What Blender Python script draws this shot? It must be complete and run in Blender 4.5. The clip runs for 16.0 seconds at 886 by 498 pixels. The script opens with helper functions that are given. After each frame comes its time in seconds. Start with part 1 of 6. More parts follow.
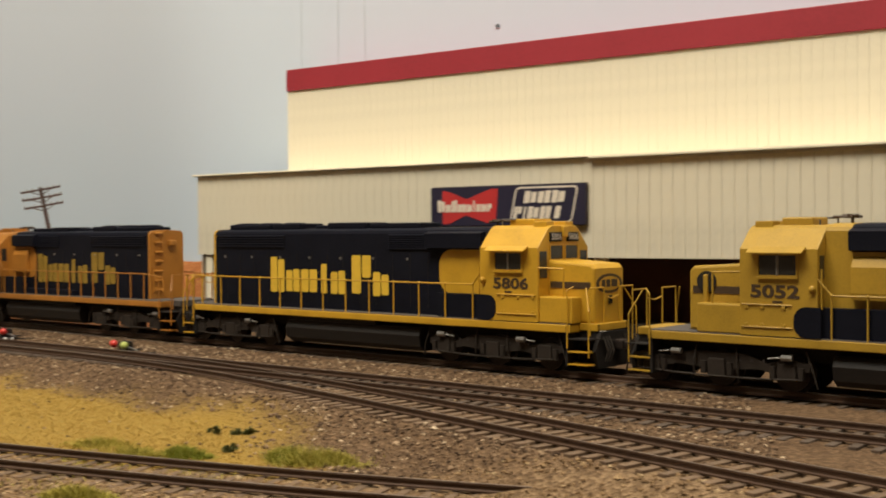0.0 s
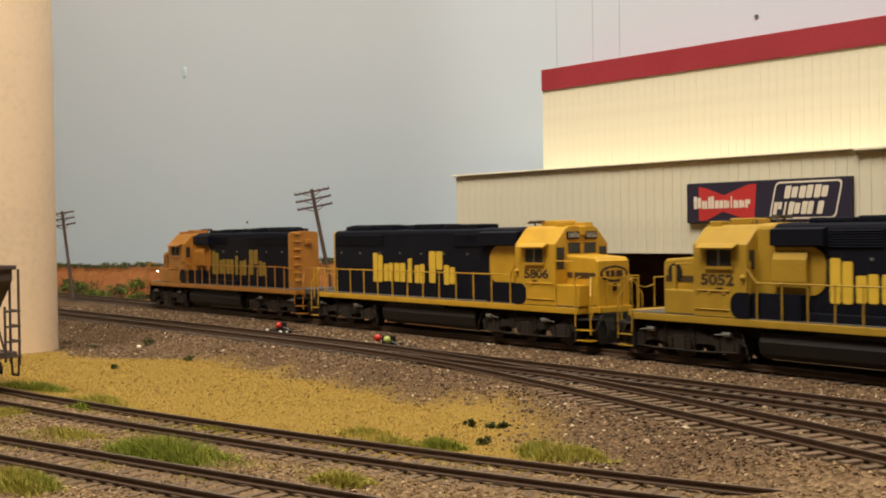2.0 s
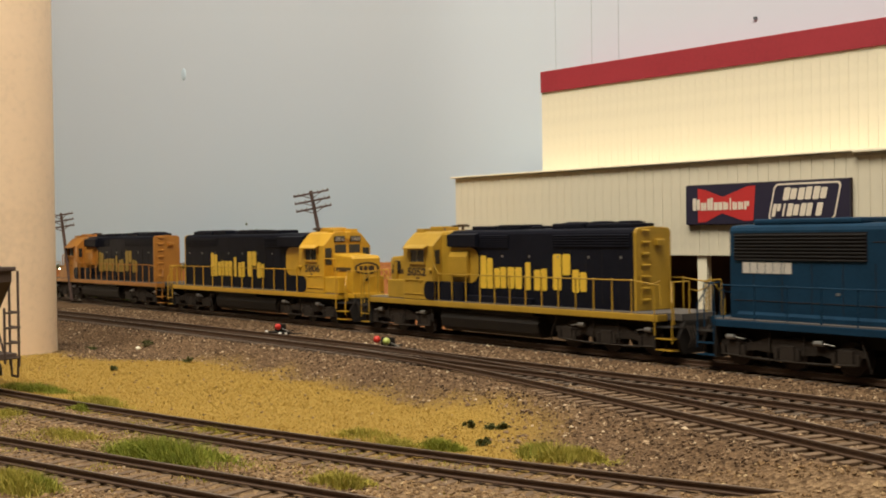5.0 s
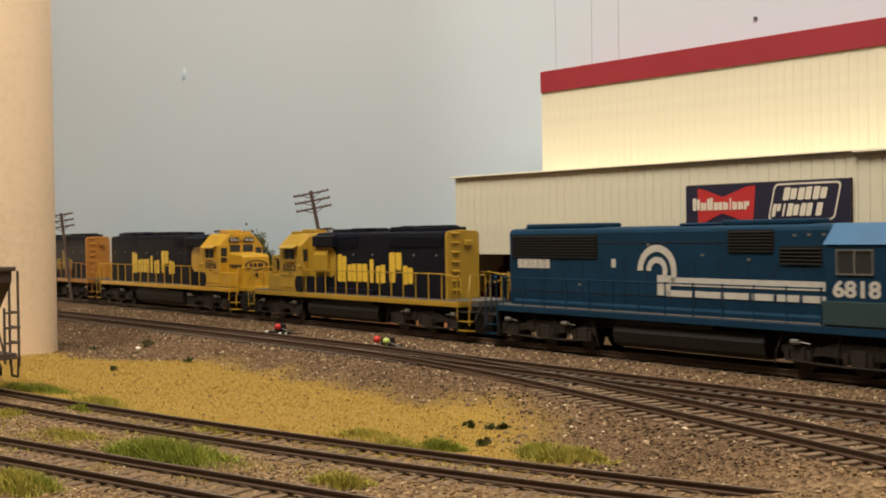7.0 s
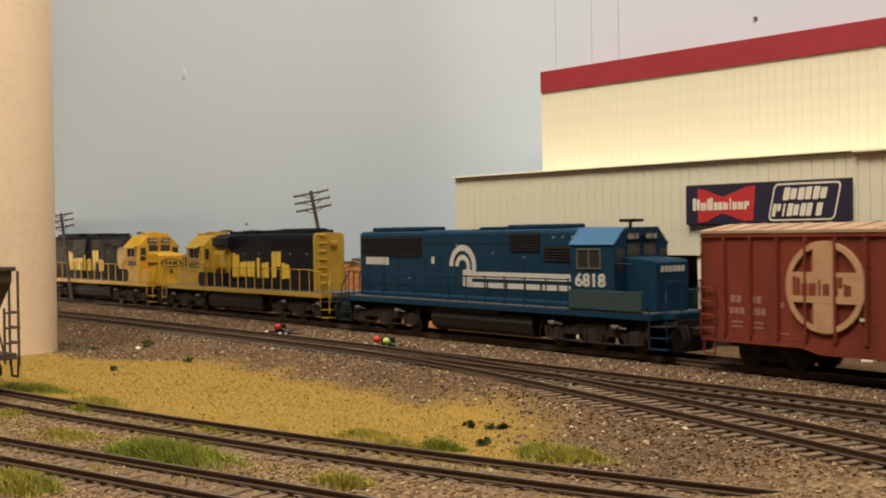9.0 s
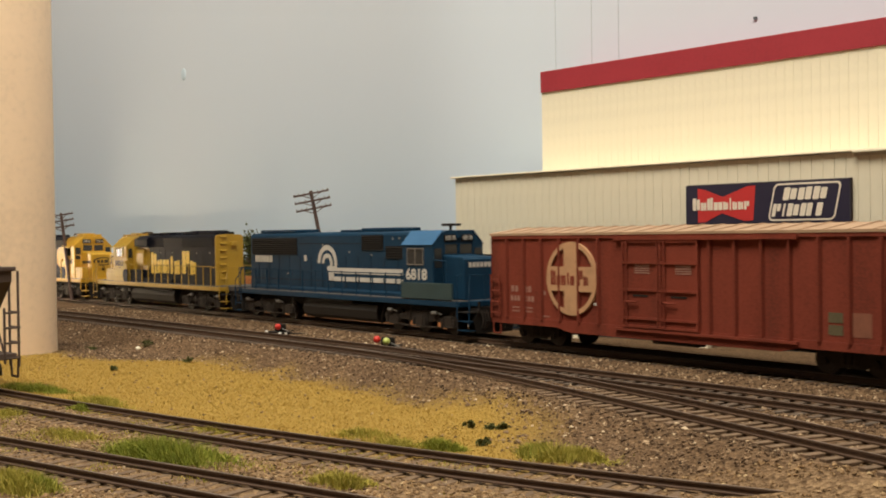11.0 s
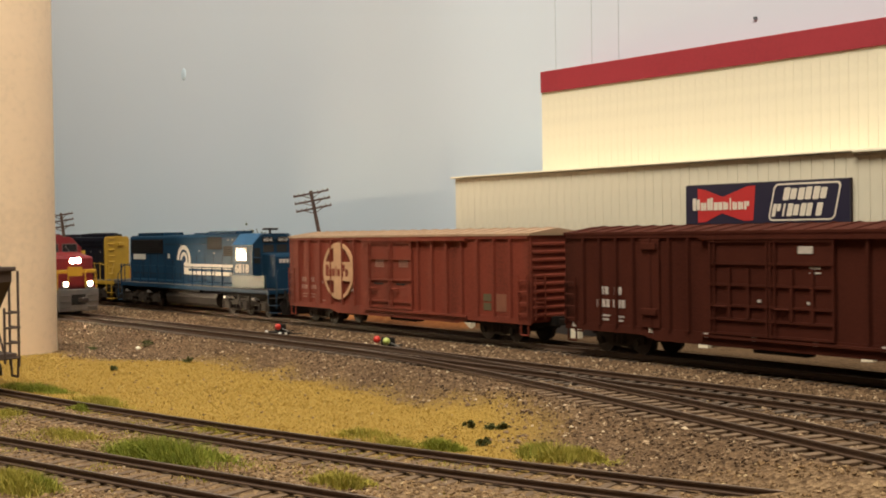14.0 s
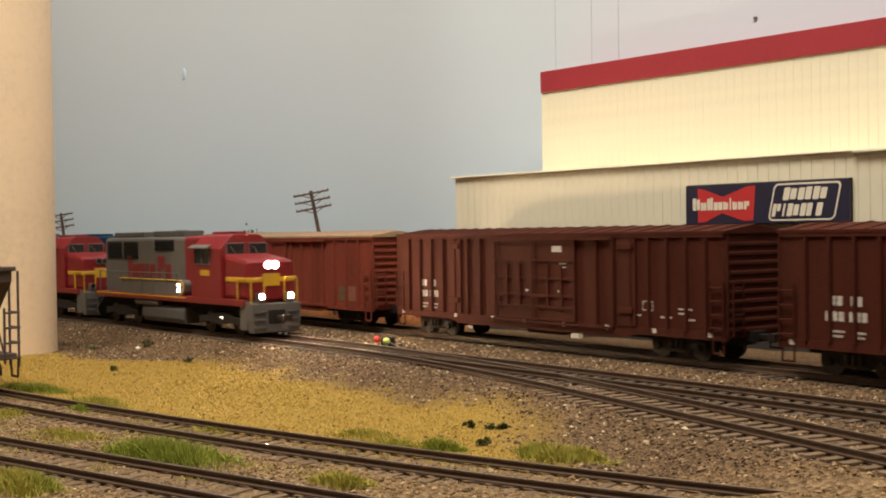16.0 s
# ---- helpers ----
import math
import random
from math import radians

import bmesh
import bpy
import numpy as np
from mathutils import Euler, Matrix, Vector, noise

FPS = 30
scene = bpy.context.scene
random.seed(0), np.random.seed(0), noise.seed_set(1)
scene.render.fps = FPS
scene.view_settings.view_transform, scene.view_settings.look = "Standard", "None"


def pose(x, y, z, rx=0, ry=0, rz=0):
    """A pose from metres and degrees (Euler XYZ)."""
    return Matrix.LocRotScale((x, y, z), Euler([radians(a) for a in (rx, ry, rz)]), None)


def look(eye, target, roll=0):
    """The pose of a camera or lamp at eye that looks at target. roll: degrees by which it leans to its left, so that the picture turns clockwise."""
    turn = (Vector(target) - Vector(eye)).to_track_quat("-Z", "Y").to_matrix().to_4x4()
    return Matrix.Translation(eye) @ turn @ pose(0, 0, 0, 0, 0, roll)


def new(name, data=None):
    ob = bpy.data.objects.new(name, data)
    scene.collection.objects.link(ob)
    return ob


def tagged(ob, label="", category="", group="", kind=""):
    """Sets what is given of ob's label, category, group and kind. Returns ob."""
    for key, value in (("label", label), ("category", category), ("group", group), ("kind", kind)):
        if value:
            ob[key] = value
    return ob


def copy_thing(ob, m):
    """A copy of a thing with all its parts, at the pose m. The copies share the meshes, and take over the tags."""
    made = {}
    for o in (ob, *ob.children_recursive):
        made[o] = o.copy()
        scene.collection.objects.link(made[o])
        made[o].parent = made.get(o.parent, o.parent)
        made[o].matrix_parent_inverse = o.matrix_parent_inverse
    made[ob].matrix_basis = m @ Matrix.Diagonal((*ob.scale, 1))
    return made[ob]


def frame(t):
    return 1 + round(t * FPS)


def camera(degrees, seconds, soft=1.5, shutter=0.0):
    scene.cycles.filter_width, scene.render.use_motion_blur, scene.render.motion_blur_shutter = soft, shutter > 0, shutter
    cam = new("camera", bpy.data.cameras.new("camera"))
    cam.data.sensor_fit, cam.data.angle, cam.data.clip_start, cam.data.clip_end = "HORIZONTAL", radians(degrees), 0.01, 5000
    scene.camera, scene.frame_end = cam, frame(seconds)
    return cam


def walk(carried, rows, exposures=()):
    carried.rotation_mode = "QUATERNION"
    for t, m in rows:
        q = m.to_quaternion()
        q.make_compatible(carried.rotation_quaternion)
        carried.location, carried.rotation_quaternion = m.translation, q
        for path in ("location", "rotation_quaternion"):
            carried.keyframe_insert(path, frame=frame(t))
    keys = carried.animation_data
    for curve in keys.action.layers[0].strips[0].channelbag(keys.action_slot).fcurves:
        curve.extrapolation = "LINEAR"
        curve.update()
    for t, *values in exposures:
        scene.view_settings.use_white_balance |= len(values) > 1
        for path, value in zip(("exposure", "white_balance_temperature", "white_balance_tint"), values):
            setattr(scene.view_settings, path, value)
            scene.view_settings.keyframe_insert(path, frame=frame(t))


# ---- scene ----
# All sizes below are in millimetres (a 1:87 model railway); U turns them into metres.
U = 0.001


def mm(x, y, z, rx=0, ry=0, rz=0):
    return pose(x * U, y * U, z * U, rx, ry, rz)


def axes(eye, fwd, down):
    """A camera pose from its eye (mm), its forward and its down direction."""
    f = Vector(fwd).normalized()
    d = (Vector(down) - f * Vector(down).dot(f)).normalized()
    r = d.cross(f)
    m = Matrix((r, -d, -f)).transposed().to_4x4()
    m.translation = Vector(eye) * U
    return m


# ---- camera and its walk ----
cam = camera(42.0, 16.0, 1.9, 0.5)
REST = axes((0, 0, 50.3), (0, 0.99990, -0.01393), (-0.01478, -0.01392, -0.99979))
walk(cam, [
    (0.0, axes((-2.2, 5.3, 50.0), (0.22208, 0.97491, -0.0153), (-0.01035, -0.01333, -0.99986))),
    (0.5, axes((-1.6, 4.4, 50.1), (0.14838, 0.98881, -0.01523), (-0.01092, -0.01376, -0.99985))),
    (1.0, axes((-0.9, 3.6, 50.1), (0.07978, 0.9967, -0.01519), (-0.0125, -0.01423, -0.99982))),
    (1.5, axes((-0.2, 0.9, 50.4), (0.0342, 0.99929, -0.01577), (-0.01423, -0.01529, -0.99978))),
    (2.0, axes((0.3, 0.4, 50.5), (-0.00125, 0.99988, -0.01572), (-0.01498, -0.01574, -0.99976))),
    (2.3, REST),
    (3.0, REST),
    (16.0, REST),
])

# ---- world, lamps, exposure ----
world = bpy.data.worlds.new("world")
scene.world = world
world.use_nodes = True
world.node_tree.nodes["Background"].inputs[0].default_value = (1.0, 0.86, 0.68, 1)
world.node_tree.nodes["Background"].inputs[1].default_value = 0.03
scene.view_settings.exposure = 0.0


def area_lamp(name, eye, target, sx, sy, watts, colour):
    li = bpy.data.lights.new(name, "AREA")
    li.shape, li.size, li.size_y, li.energy, li.color = "RECTANGLE", sx, sy, watts, colour
    ob = new(name, li)
    ob.matrix_world = look(eye, target)
    return ob


WARM = (1.0, 0.915, 0.765)
area_lamp("ceiling_lamp", (-0.35, 0.14, 1.2), (-0.15, 0.6, 0.05), 1.2, 0.25, 27.8, WARM)
area_lamp("ceiling_lamp", (0.65, 0.0, 1.2), (0.35, 0.5, 0.1), 0.9, 0.25, 7.0, WARM)


# ---- materials ----
def nodes_of(m):
    m.use_nodes = True
    return m.node_tree.nodes, m.node_tree.links, m.node_tree.nodes["Principled BSDF"]


def ramp(nt, links, src, stops):
    r = nt.new("ShaderNodeValToRGB")
    while len(r.color_ramp.elements) < len(stops):
        r.color_ramp.elements.new(0.5)
    for el, (p, c) in zip(r.color_ramp.elements, stops):
        el.position, el.color = p, (*c, 1)
    links.new(src, r.inputs[0])
    return r.outputs[0]


def mat(name, c, rough=0.6, metal=0.0, var=0.18, scale=300, fine=2500, bump=0.15, tint=None, piece=0.0, spec=0.5, streak=False):
    """A surface with stains at one scale and grain at a finer one. scale: per metre."""
    m = bpy.data.materials.new(name)
    n, l, b = nodes_of(m)
    co = n.new("ShaderNodeTexCoord")
    vec = co.outputs["Object"]
    if streak:
        mp = n.new("ShaderNodeMapping")
        mp.inputs["Scale"].default_value = (1, 1, 0.15)
        l.new(vec, mp.inputs[0])
        vec = mp.outputs[0]
    a = n.new("ShaderNodeTexNoise")
    a.inputs["Scale"].default_value, a.inputs["Detail"].default_value = scale, 5
    l.new(vec, a.inputs["Vector"])
    g = n.new("ShaderNodeTexNoise")
    g.inputs["Scale"].default_value, g.inputs["Detail"].default_value = fine, 3
    l.new(co.outputs["Object"], g.inputs["Vector"])
    mix = n.new("ShaderNodeMath")
    mix.operation = "MULTIPLY_ADD"
    mix.inputs[1].default_value = 0.45
    l.new(g.outputs[0], mix.inputs[0])
    half = n.new("ShaderNodeMath")
    half.operation = "MULTIPLY"
    half.inputs[1].default_value = 0.55
    l.new(a.outputs[0], half.inputs[0])
    l.new(half.outputs[0], mix.inputs[2])
    val = mix.outputs[0]
    if piece:
        oi = n.new("ShaderNodeObjectInfo")
        pm = n.new("ShaderNodeMath")
        pm.operation = "MULTIPLY_ADD"
        pm.inputs[1].default_value = piece
        l.new(oi.outputs["Random"], pm.inputs[0])
        l.new(val, pm.inputs[2])
        sb = n.new("ShaderNodeMath")
        sb.operation = "SUBTRACT"
        sb.inputs[1].default_value = piece / 2
        l.new(pm.outputs[0], sb.inputs[0])
        val = sb.outputs[0]
    t = tint or tuple(x * 0.75 for x in c)
    lo = tuple(x * (1 - var) * 0.6 + y * 0.4 for x, y in zip(c, t))
    hi = tuple(min(1, x * (1 + var * 0.6)) for x in c)
    l.new(ramp(n, l, val, [(0.3, lo), (0.5, c), (0.68, hi)]), b.inputs["Base Color"])
    b.inputs["Roughness"].default_value, b.inputs["Metallic"].default_value = rough, metal
    b.inputs["Specular IOR Level"].default_value = spec
    if bump:
        bp = n.new("ShaderNodeBump")
        bp.inputs["Strength"].default_value, bp.inputs["Distance"].default_value = bump, 0.0004
        l.new(g.outputs[0], bp.inputs["Height"])
        l.new(bp.outputs[0], b.inputs["Normal"])
    return m


def island_mat(name, stops, rough=0.9):
    """For joined stones, blades and leaves: each island takes its own tone."""
    m = bpy.data.materials.new(name)
    n, l, b = nodes_of(m)
    geo = n.new("ShaderNodeNewGeometry")
    l.new(ramp(n, l, geo.outputs["Random Per Island"], stops), b.inputs["Base Color"])
    b.inputs["Roughness"].default_value = rough
    b.inputs["Specular IOR Level"].default_value = 0.2
    return m


def glow(name, c, strength):
    m = bpy.data.materials.new(name)
    n, l, b = nodes_of(m)
    b.inputs["Base Color"].default_value = (*c, 1)
    b.inputs["Emission Color"].default_value = (*c, 1)
    b.inputs["Emission Strength"].default_value = strength
    return m


M_CREAM = mat("cream_styrene", (0.84, 0.775, 0.60), 0.6, 0, 0.02, 12, 150, 0.02)
M_SHED = mat("dusty_cream_metal_siding", (0.70, 0.645, 0.50), 0.65, 0, 0.05, 15, 150, 0.03)
M_GRILLE = mat("black_grille_paint", (0.010, 0.009, 0.009), 0.7, 0, 0.2, 300, 1500, 0.1, spec=0.2)
M_RED = mat("red_trim_paint", (0.34, 0.03, 0.044), 0.5, 0, 0.10, 30, 800, 0.04)
M_TUBE = mat("cream_tube_paint", (0.80, 0.61, 0.42), 0.55, 0, 0.06, 20, 300, 0.06)
# Near-black that stands for the shade inside openings.
M_SHADE = mat("interior_shade", (0.035, 0.028, 0.024), 0.9)
M_RAIL = mat("rusty_rail", (0.066, 0.034, 0.018), 0.6, 0.2, 0.3, 400, 3000, 0.2)
M_RAILTOP = mat("worn_rail_head", (0.15, 0.108, 0.078), 0.4, 0.6, 0.3, 400, 3000, 0.05)
M_TIE = mat("weathered_tie", (0.085, 0.058, 0.039), 0.9, 0, 0.3, 300, 2500, 0.4, piece=0.3)
M_TIEPALE = mat("pale_dry_tie", (0.145, 0.092, 0.053), 0.9, 0, 0.3, 300, 2500, 0.4, piece=0.3)
M_WOOD = mat("brown_pole", (0.09, 0.055, 0.045), 0.85, 0, 0.3, 300, 2500, 0.3)
M_BLUE = mat("dark_blue_loco_paint", (0.0085, 0.0092, 0.015), 0.55, 0, 0.3, 90, 1500, 0.06, spec=0.07)
M_YELLOW = mat("yellow_loco_paint", (0.54, 0.302, 0.020), 0.45, 0, 0.16, 110, 1500, 0.05)
M_YELLOWB = mat("faded_yellow_loco_paint", (0.38, 0.228, 0.020), 0.5, 0, 0.2, 110, 1500, 0.05)
M_ORANGE = mat("weathered_orange_yellow_paint", (0.38, 0.155, 0.02), 0.5, 0, 0.25, 110, 1500, 0.05)
M_CRBLUE = mat("bright_blue_loco_paint", (0.0090, 0.034, 0.068), 0.55, 0, 0.3, 80, 1500, 0.06, spec=0.09)
M_WHITE = mat("dirty_white_lettering", (0.52, 0.49, 0.44), 0.6, 0, 0.15, 300, 2000, 0)
M_BLACK = mat("black_running_gear", (0.021, 0.018, 0.016), 0.8, 0, 0.3, 300, 2500, 0.2, spec=0.15)
M_GLASS = mat("dark_window_glass", (0.03, 0.03, 0.03), 0.12, 0, 0.05, 300, 1000, 0)
M_CAR = mat("weathered_boxcar_red", (0.185, 0.040, 0.024), 0.75, 0, 0.42, 70, 1500, 0.12, tint=(0.09, 0.032, 0.022), streak=True, spec=0.12)
M_CARROOF = mat("pale_galvanised_roof", (0.36, 0.235, 0.145), 0.65, 0, 0.3, 80, 1500, 0.1)
M_CARB = mat("dark_brown_boxcar_paint", (0.060, 0.0155, 0.0095), 0.78, 0, 0.42, 70, 1500, 0.12, streak=True, spec=0.07)
M_WARRED = mat("red_loco_paint", (0.20, 0.014, 0.017), 0.4, 0, 0.12, 120, 1500, 0.05)
M_SILVER = mat("silver_grey_loco_paint", (0.135, 0.122, 0.112), 0.45, 0.2, 0.2, 120, 1500, 0.05)
M_HOPPER = mat("brown_hopper_paint", (0.07, 0.045, 0.035), 0.7, 0, 0.25, 100, 1500, 0.15)
M_GREENP = mat("green_loco_sill_paint", (0.022, 0.048, 0.052), 0.55, 0, 0.2, 120, 1500, 0.05)


# ---- mesh helpers (all in mm) ----
def bm_box(bm, x0, x1, y0, y1, z0, z1, bev=0.0):
    vs = [bm.verts.new((x, y, z)) for x in (x0, x1) for y in (y0, y1) for z in (z0, z1)]
    q = ((0, 1, 3, 2), (4, 6, 7, 5), (0, 4, 5, 1), (2, 3, 7, 6), (0, 2, 6, 4), (1, 5, 7, 3))
    fs = [bm.faces.new([vs[i] for i in f]) for f in q]
    if bev > 0:
        es = {e for f in fs for e in f.edges}
        bmesh.ops.bevel(bm, geom=list(es), offset=bev, segments=2, profile=0.5, affect="EDGES")
    return vs


def bm_prism(bm, prof, a0, a1, axis="x", bev=0.0):
    """A profile of 2d points, pushed along an axis. axis x: (y, z); y: (x, z); z: (x, y)."""
    def put(u, v, a):
        return {"x": (a, u, v), "y": (u, a, v), "z": (u, v, a)}[axis]
    A = [bm.verts.new(put(u, v, a0)) for u, v in prof]
    B = [bm.verts.new(put(u, v, a1)) for u, v in prof]
    n = len(prof)
    fs = [bm.faces.new(A), bm.faces.new(B[::-1])]
    for i in range(n):
        fs.append(bm.faces.new((A[i], B[i], B[(i + 1) % n], A[(i + 1) % n])))
    bmesh.ops.recalc_face_normals(bm, faces=fs)
    if bev > 0:
        es = {e for f in fs[:2] for e in f.edges}
        bmesh.ops.bevel(bm, geom=list(es), offset=bev, segments=2, profile=0.5, affect="EDGES")
    return A, B


def bm_rod(bm, a, b, r, n=6, r2=None):
    a, b = Vector(a), Vector(b)
    d = b - a
    if d.length < 1e-6:
        return
    q = d.to_track_quat("Z", "Y").to_matrix()
    r2 = r if r2 is None else r2
    A = [bm.verts.new(a + q @ Vector((r * math.cos(i * 2 * math.pi / n), r * math.sin(i * 2 * math.pi / n), 0))) for i in range(n)]
    B = [bm.verts.new(b + q @ Vector((r2 * math.cos(i * 2 * math.pi / n), r2 * math.sin(i * 2 * math.pi / n), 0))) for i in range(n)]
    bm.faces.new(A[::-1])
    bm.faces.new(B)
    for i in range(n):
        bm.faces.new((A[i], A[(i + 1) % n], B[(i + 1) % n], B[i]))


def bm_path(bm, pts, r, n=6):
    for a, b in zip(pts, pts[1:]):
        bm_rod(bm, a, b, r, n)


def bm_disc(bm, c, axis, r, h, n=16):
    a = Vector(c)
    bm_rod(bm, a, a + Vector(axis) * h, r, n)


def bm_ball(bm, c, r, u=10, v=7, squash=1.0):
    m = Matrix.Translation(c) @ Matrix.Diagonal((1, 1, squash, 1))
    bmesh.ops.create_uvsphere(bm, u_segments=u, v_segments=v, radius=r, matrix=m)


def mesh_of(name, bm, material, smooth=False):
    bmesh.ops.scale(bm, vec=(U, U, U), verts=bm.verts)
    me = bpy.data.meshes.new(name)
    bm.to_mesh(me)
    bm.free()
    me.materials.append(material)
    if smooth:
        me.shade_smooth()
    return me


def part(name, bm, material, parent=None, label="", m=None, smooth=False):
    """Links a bmesh in mm as one mesh object under a thing or a part."""
    ob = new(name, mesh_of(name, bm, material, smooth))
    ob.parent = parent
    if m is not None:
        ob.matrix_basis = m
    if label:
        ob["label"] = label
    return ob


def piece(name, me, parent, m, label=""):
    ob = new(name, me)
    ob.parent = parent
    ob.matrix_basis = m
    if label:
        ob["label"] = label
    return ob


def thing(name, m, label, category, group="", kind=""):
    ob = new(name)
    ob.empty_display_size = 0.01
    ob.matrix_basis = m
    return tagged(ob, label, category, group, kind)


def letters(name, body, size, m, material, parent, label="", depth=0.08, bold=0.0, squeeze=1.0, shear=0.0, align="CENTER"):
    """Raised lettering in the built-in font, as a mesh; size is the height of a capital in mm."""
    cu = bpy.data.curves.new(name, "FONT")
    cu.body, cu.align_x, cu.align_y = body, align, "CENTER"
    cu.size, cu.extrude, cu.offset, cu.shear = size * U / 0.69, depth * U, bold * U, shear
    cu.resolution_u = 3
    tmp = bpy.data.objects.new(name, cu)
    scene.collection.objects.link(tmp)
    dg = bpy.context.evaluated_depsgraph_get()
    me = bpy.data.meshes.new_from_object(tmp.evaluated_get(dg))
    bpy.data.objects.remove(tmp)
    bpy.data.curves.remove(cu)
    for v in me.vertices:
        v.co.x *= squeeze
    me.materials.clear()
    me.materials.append(material)
    ob = new(name, me)
    ob.parent = parent
    ob.matrix_basis = m
    if label:
        ob["label"] = label
    return ob


SIDE = Matrix.Rotation(math.radians(90), 4, "X")  # lettering that faces -y
# ---- the plan: tracks as curves in mm ----
A0, K0 = -0.9061, -0.0868e-3


def main_line(s, off=0.0):
    """A point of the back main line at arc length s, off mm to its near side, and the heading there."""
    h = A0 + K0 * s
    x = -127.4 + (math.sin(h) - math.sin(A0)) / K0
    y = 753.5 - (math.cos(h) - math.cos(A0)) / K0
    return x + off * math.sin(h), y - off * math.cos(h), h


def main_coords(x, y):
    """Arc length and offset of a point, seen from the back main line."""
    cx, cy = -127.4 - math.sin(A0) / K0, 753.5 + math.cos(A0) / K0
    dx, dy = x - cx, y - cy
    r = math.hypot(dx, dy)
    h = math.atan2(-dx, dy) if K0 > 0 else math.atan2(dx, -dy) + math.pi
    h = (h + math.pi) % (2 * math.pi) - math.pi
    return (h - A0) / K0, 1 / abs(K0) - r if K0 < 0 else r - 1 / K0


def off_second(s):
    return 75.0 - 0.0365 * s


def off_branch(s):
    u = min(max(s - 210, 0), 160)
    o = off_second(210) - 0.0365 * u + 0.00066 * u * u
    return o + max(s - 370, 0) * 0.175


def curve_pts(fn, s0, s1, step=10.0):
    n = max(2, int((s1 - s0) / step))
    return [fn(s0 + (s1 - s0) * i / n) for i in range(n + 1)]


MAIN = curve_pts(lambda s: main_line(s)[:2], -1500, 1750)
SECOND = curve_pts(lambda s: main_line(s, off_second(s))[:2], -1450, 640)
BRANCH = curve_pts(lambda s: main_line(s, off_branch(s))[:2], 236, 640)
FRONT = [(x, 299 - 0.72 * x + 0.0006 * x * x) for x in range(-420, 260, 10)]
NEAREST = [(x, 235 - 0.745 * x) for x in range(-420, 200, 10)]

WALL_H = math.radians(-49)
WD = Vector((math.cos(WALL_H), math.sin(WALL_H), 0))
WN = Vector((-math.sin(WALL_H), math.cos(WALL_H), 0))
W0 = Vector((7.6, 650.5, 0))  # foot of the shed's front corner


def wall_m(back=0.0, along=0.0, z=0.0):
    """Wall space: x along the building to the near end, y into the wall, z up."""
    p = W0 + WD * along + WN * back
    m = Matrix((WD, WN, Vector((0, 0, 1)))).transposed().to_4x4()
    m.translation = (p + Vector((0, 0, z))) * U
    return m


BACK = 45.0  # the painted backdrop stands this far behind the shed's front


def smooth(a, b, x):
    t = min(max((x - a) / (b - a), 0), 1)
    return t * t * (3 - 2 * t)


def ground_z(x, y):
    s, o = main_coords(x, y)
    edge = max(off_second(s), off_branch(s) if s > 230 else 0) + 18
    z = -3.9 - 7.6 * smooth(edge - 2, edge + 20, o)
    z += 0.9 * smooth(20, 15, abs(o))
    q = BACK - (Vector((x, y, 0)) - W0).dot(WN)
    along = (Vector((x, y, 0)) - W0).dot(WD)
    d = max(-o - 26, 0)
    rise = min(d / max(d + q, 1), 1)
    z += smooth(0.12, 1, rise) * (38 + 12 * min(max(along / 560, -1), 0)) * smooth(12, 2, along)
    v = Vector((x, y, 0))
    z += 0.5 * noise.noise(v * 0.05) + 0.25 * noise.noise(v * 0.21)
    return z


def field_mask(x, y):
    """How far the dry turf covers a spot of ground."""
    s, o = main_coords(x, y)
    yc = 299 - 0.72 * x + 0.0006 * x * x
    d = (y - yc) / 1.25
    w = noise.noise(Vector((x, y, 0)) * 0.035) * 9 + noise.noise(Vector((x, y, 7)) * 0.13) * 4
    thr = 104 + 40 * smooth(160, 90, s)
    a = smooth(5, 11, d + w * 0.5) * smooth(thr - 9, thr + 12, o + w)
    return a * smooth(40, 14, x + w * 0.9)


def tan_mask(x, y):
    """Where the ground is dusty tan gravel, round the sidings."""
    yc = 299 - 0.72 * x + 0.0006 * x * x
    d = (y - yc) / 1.23 + 7 * noise.noise(Vector((x, y, 5)) * 0.06)
    return smooth(26, 2, d) * 0.9


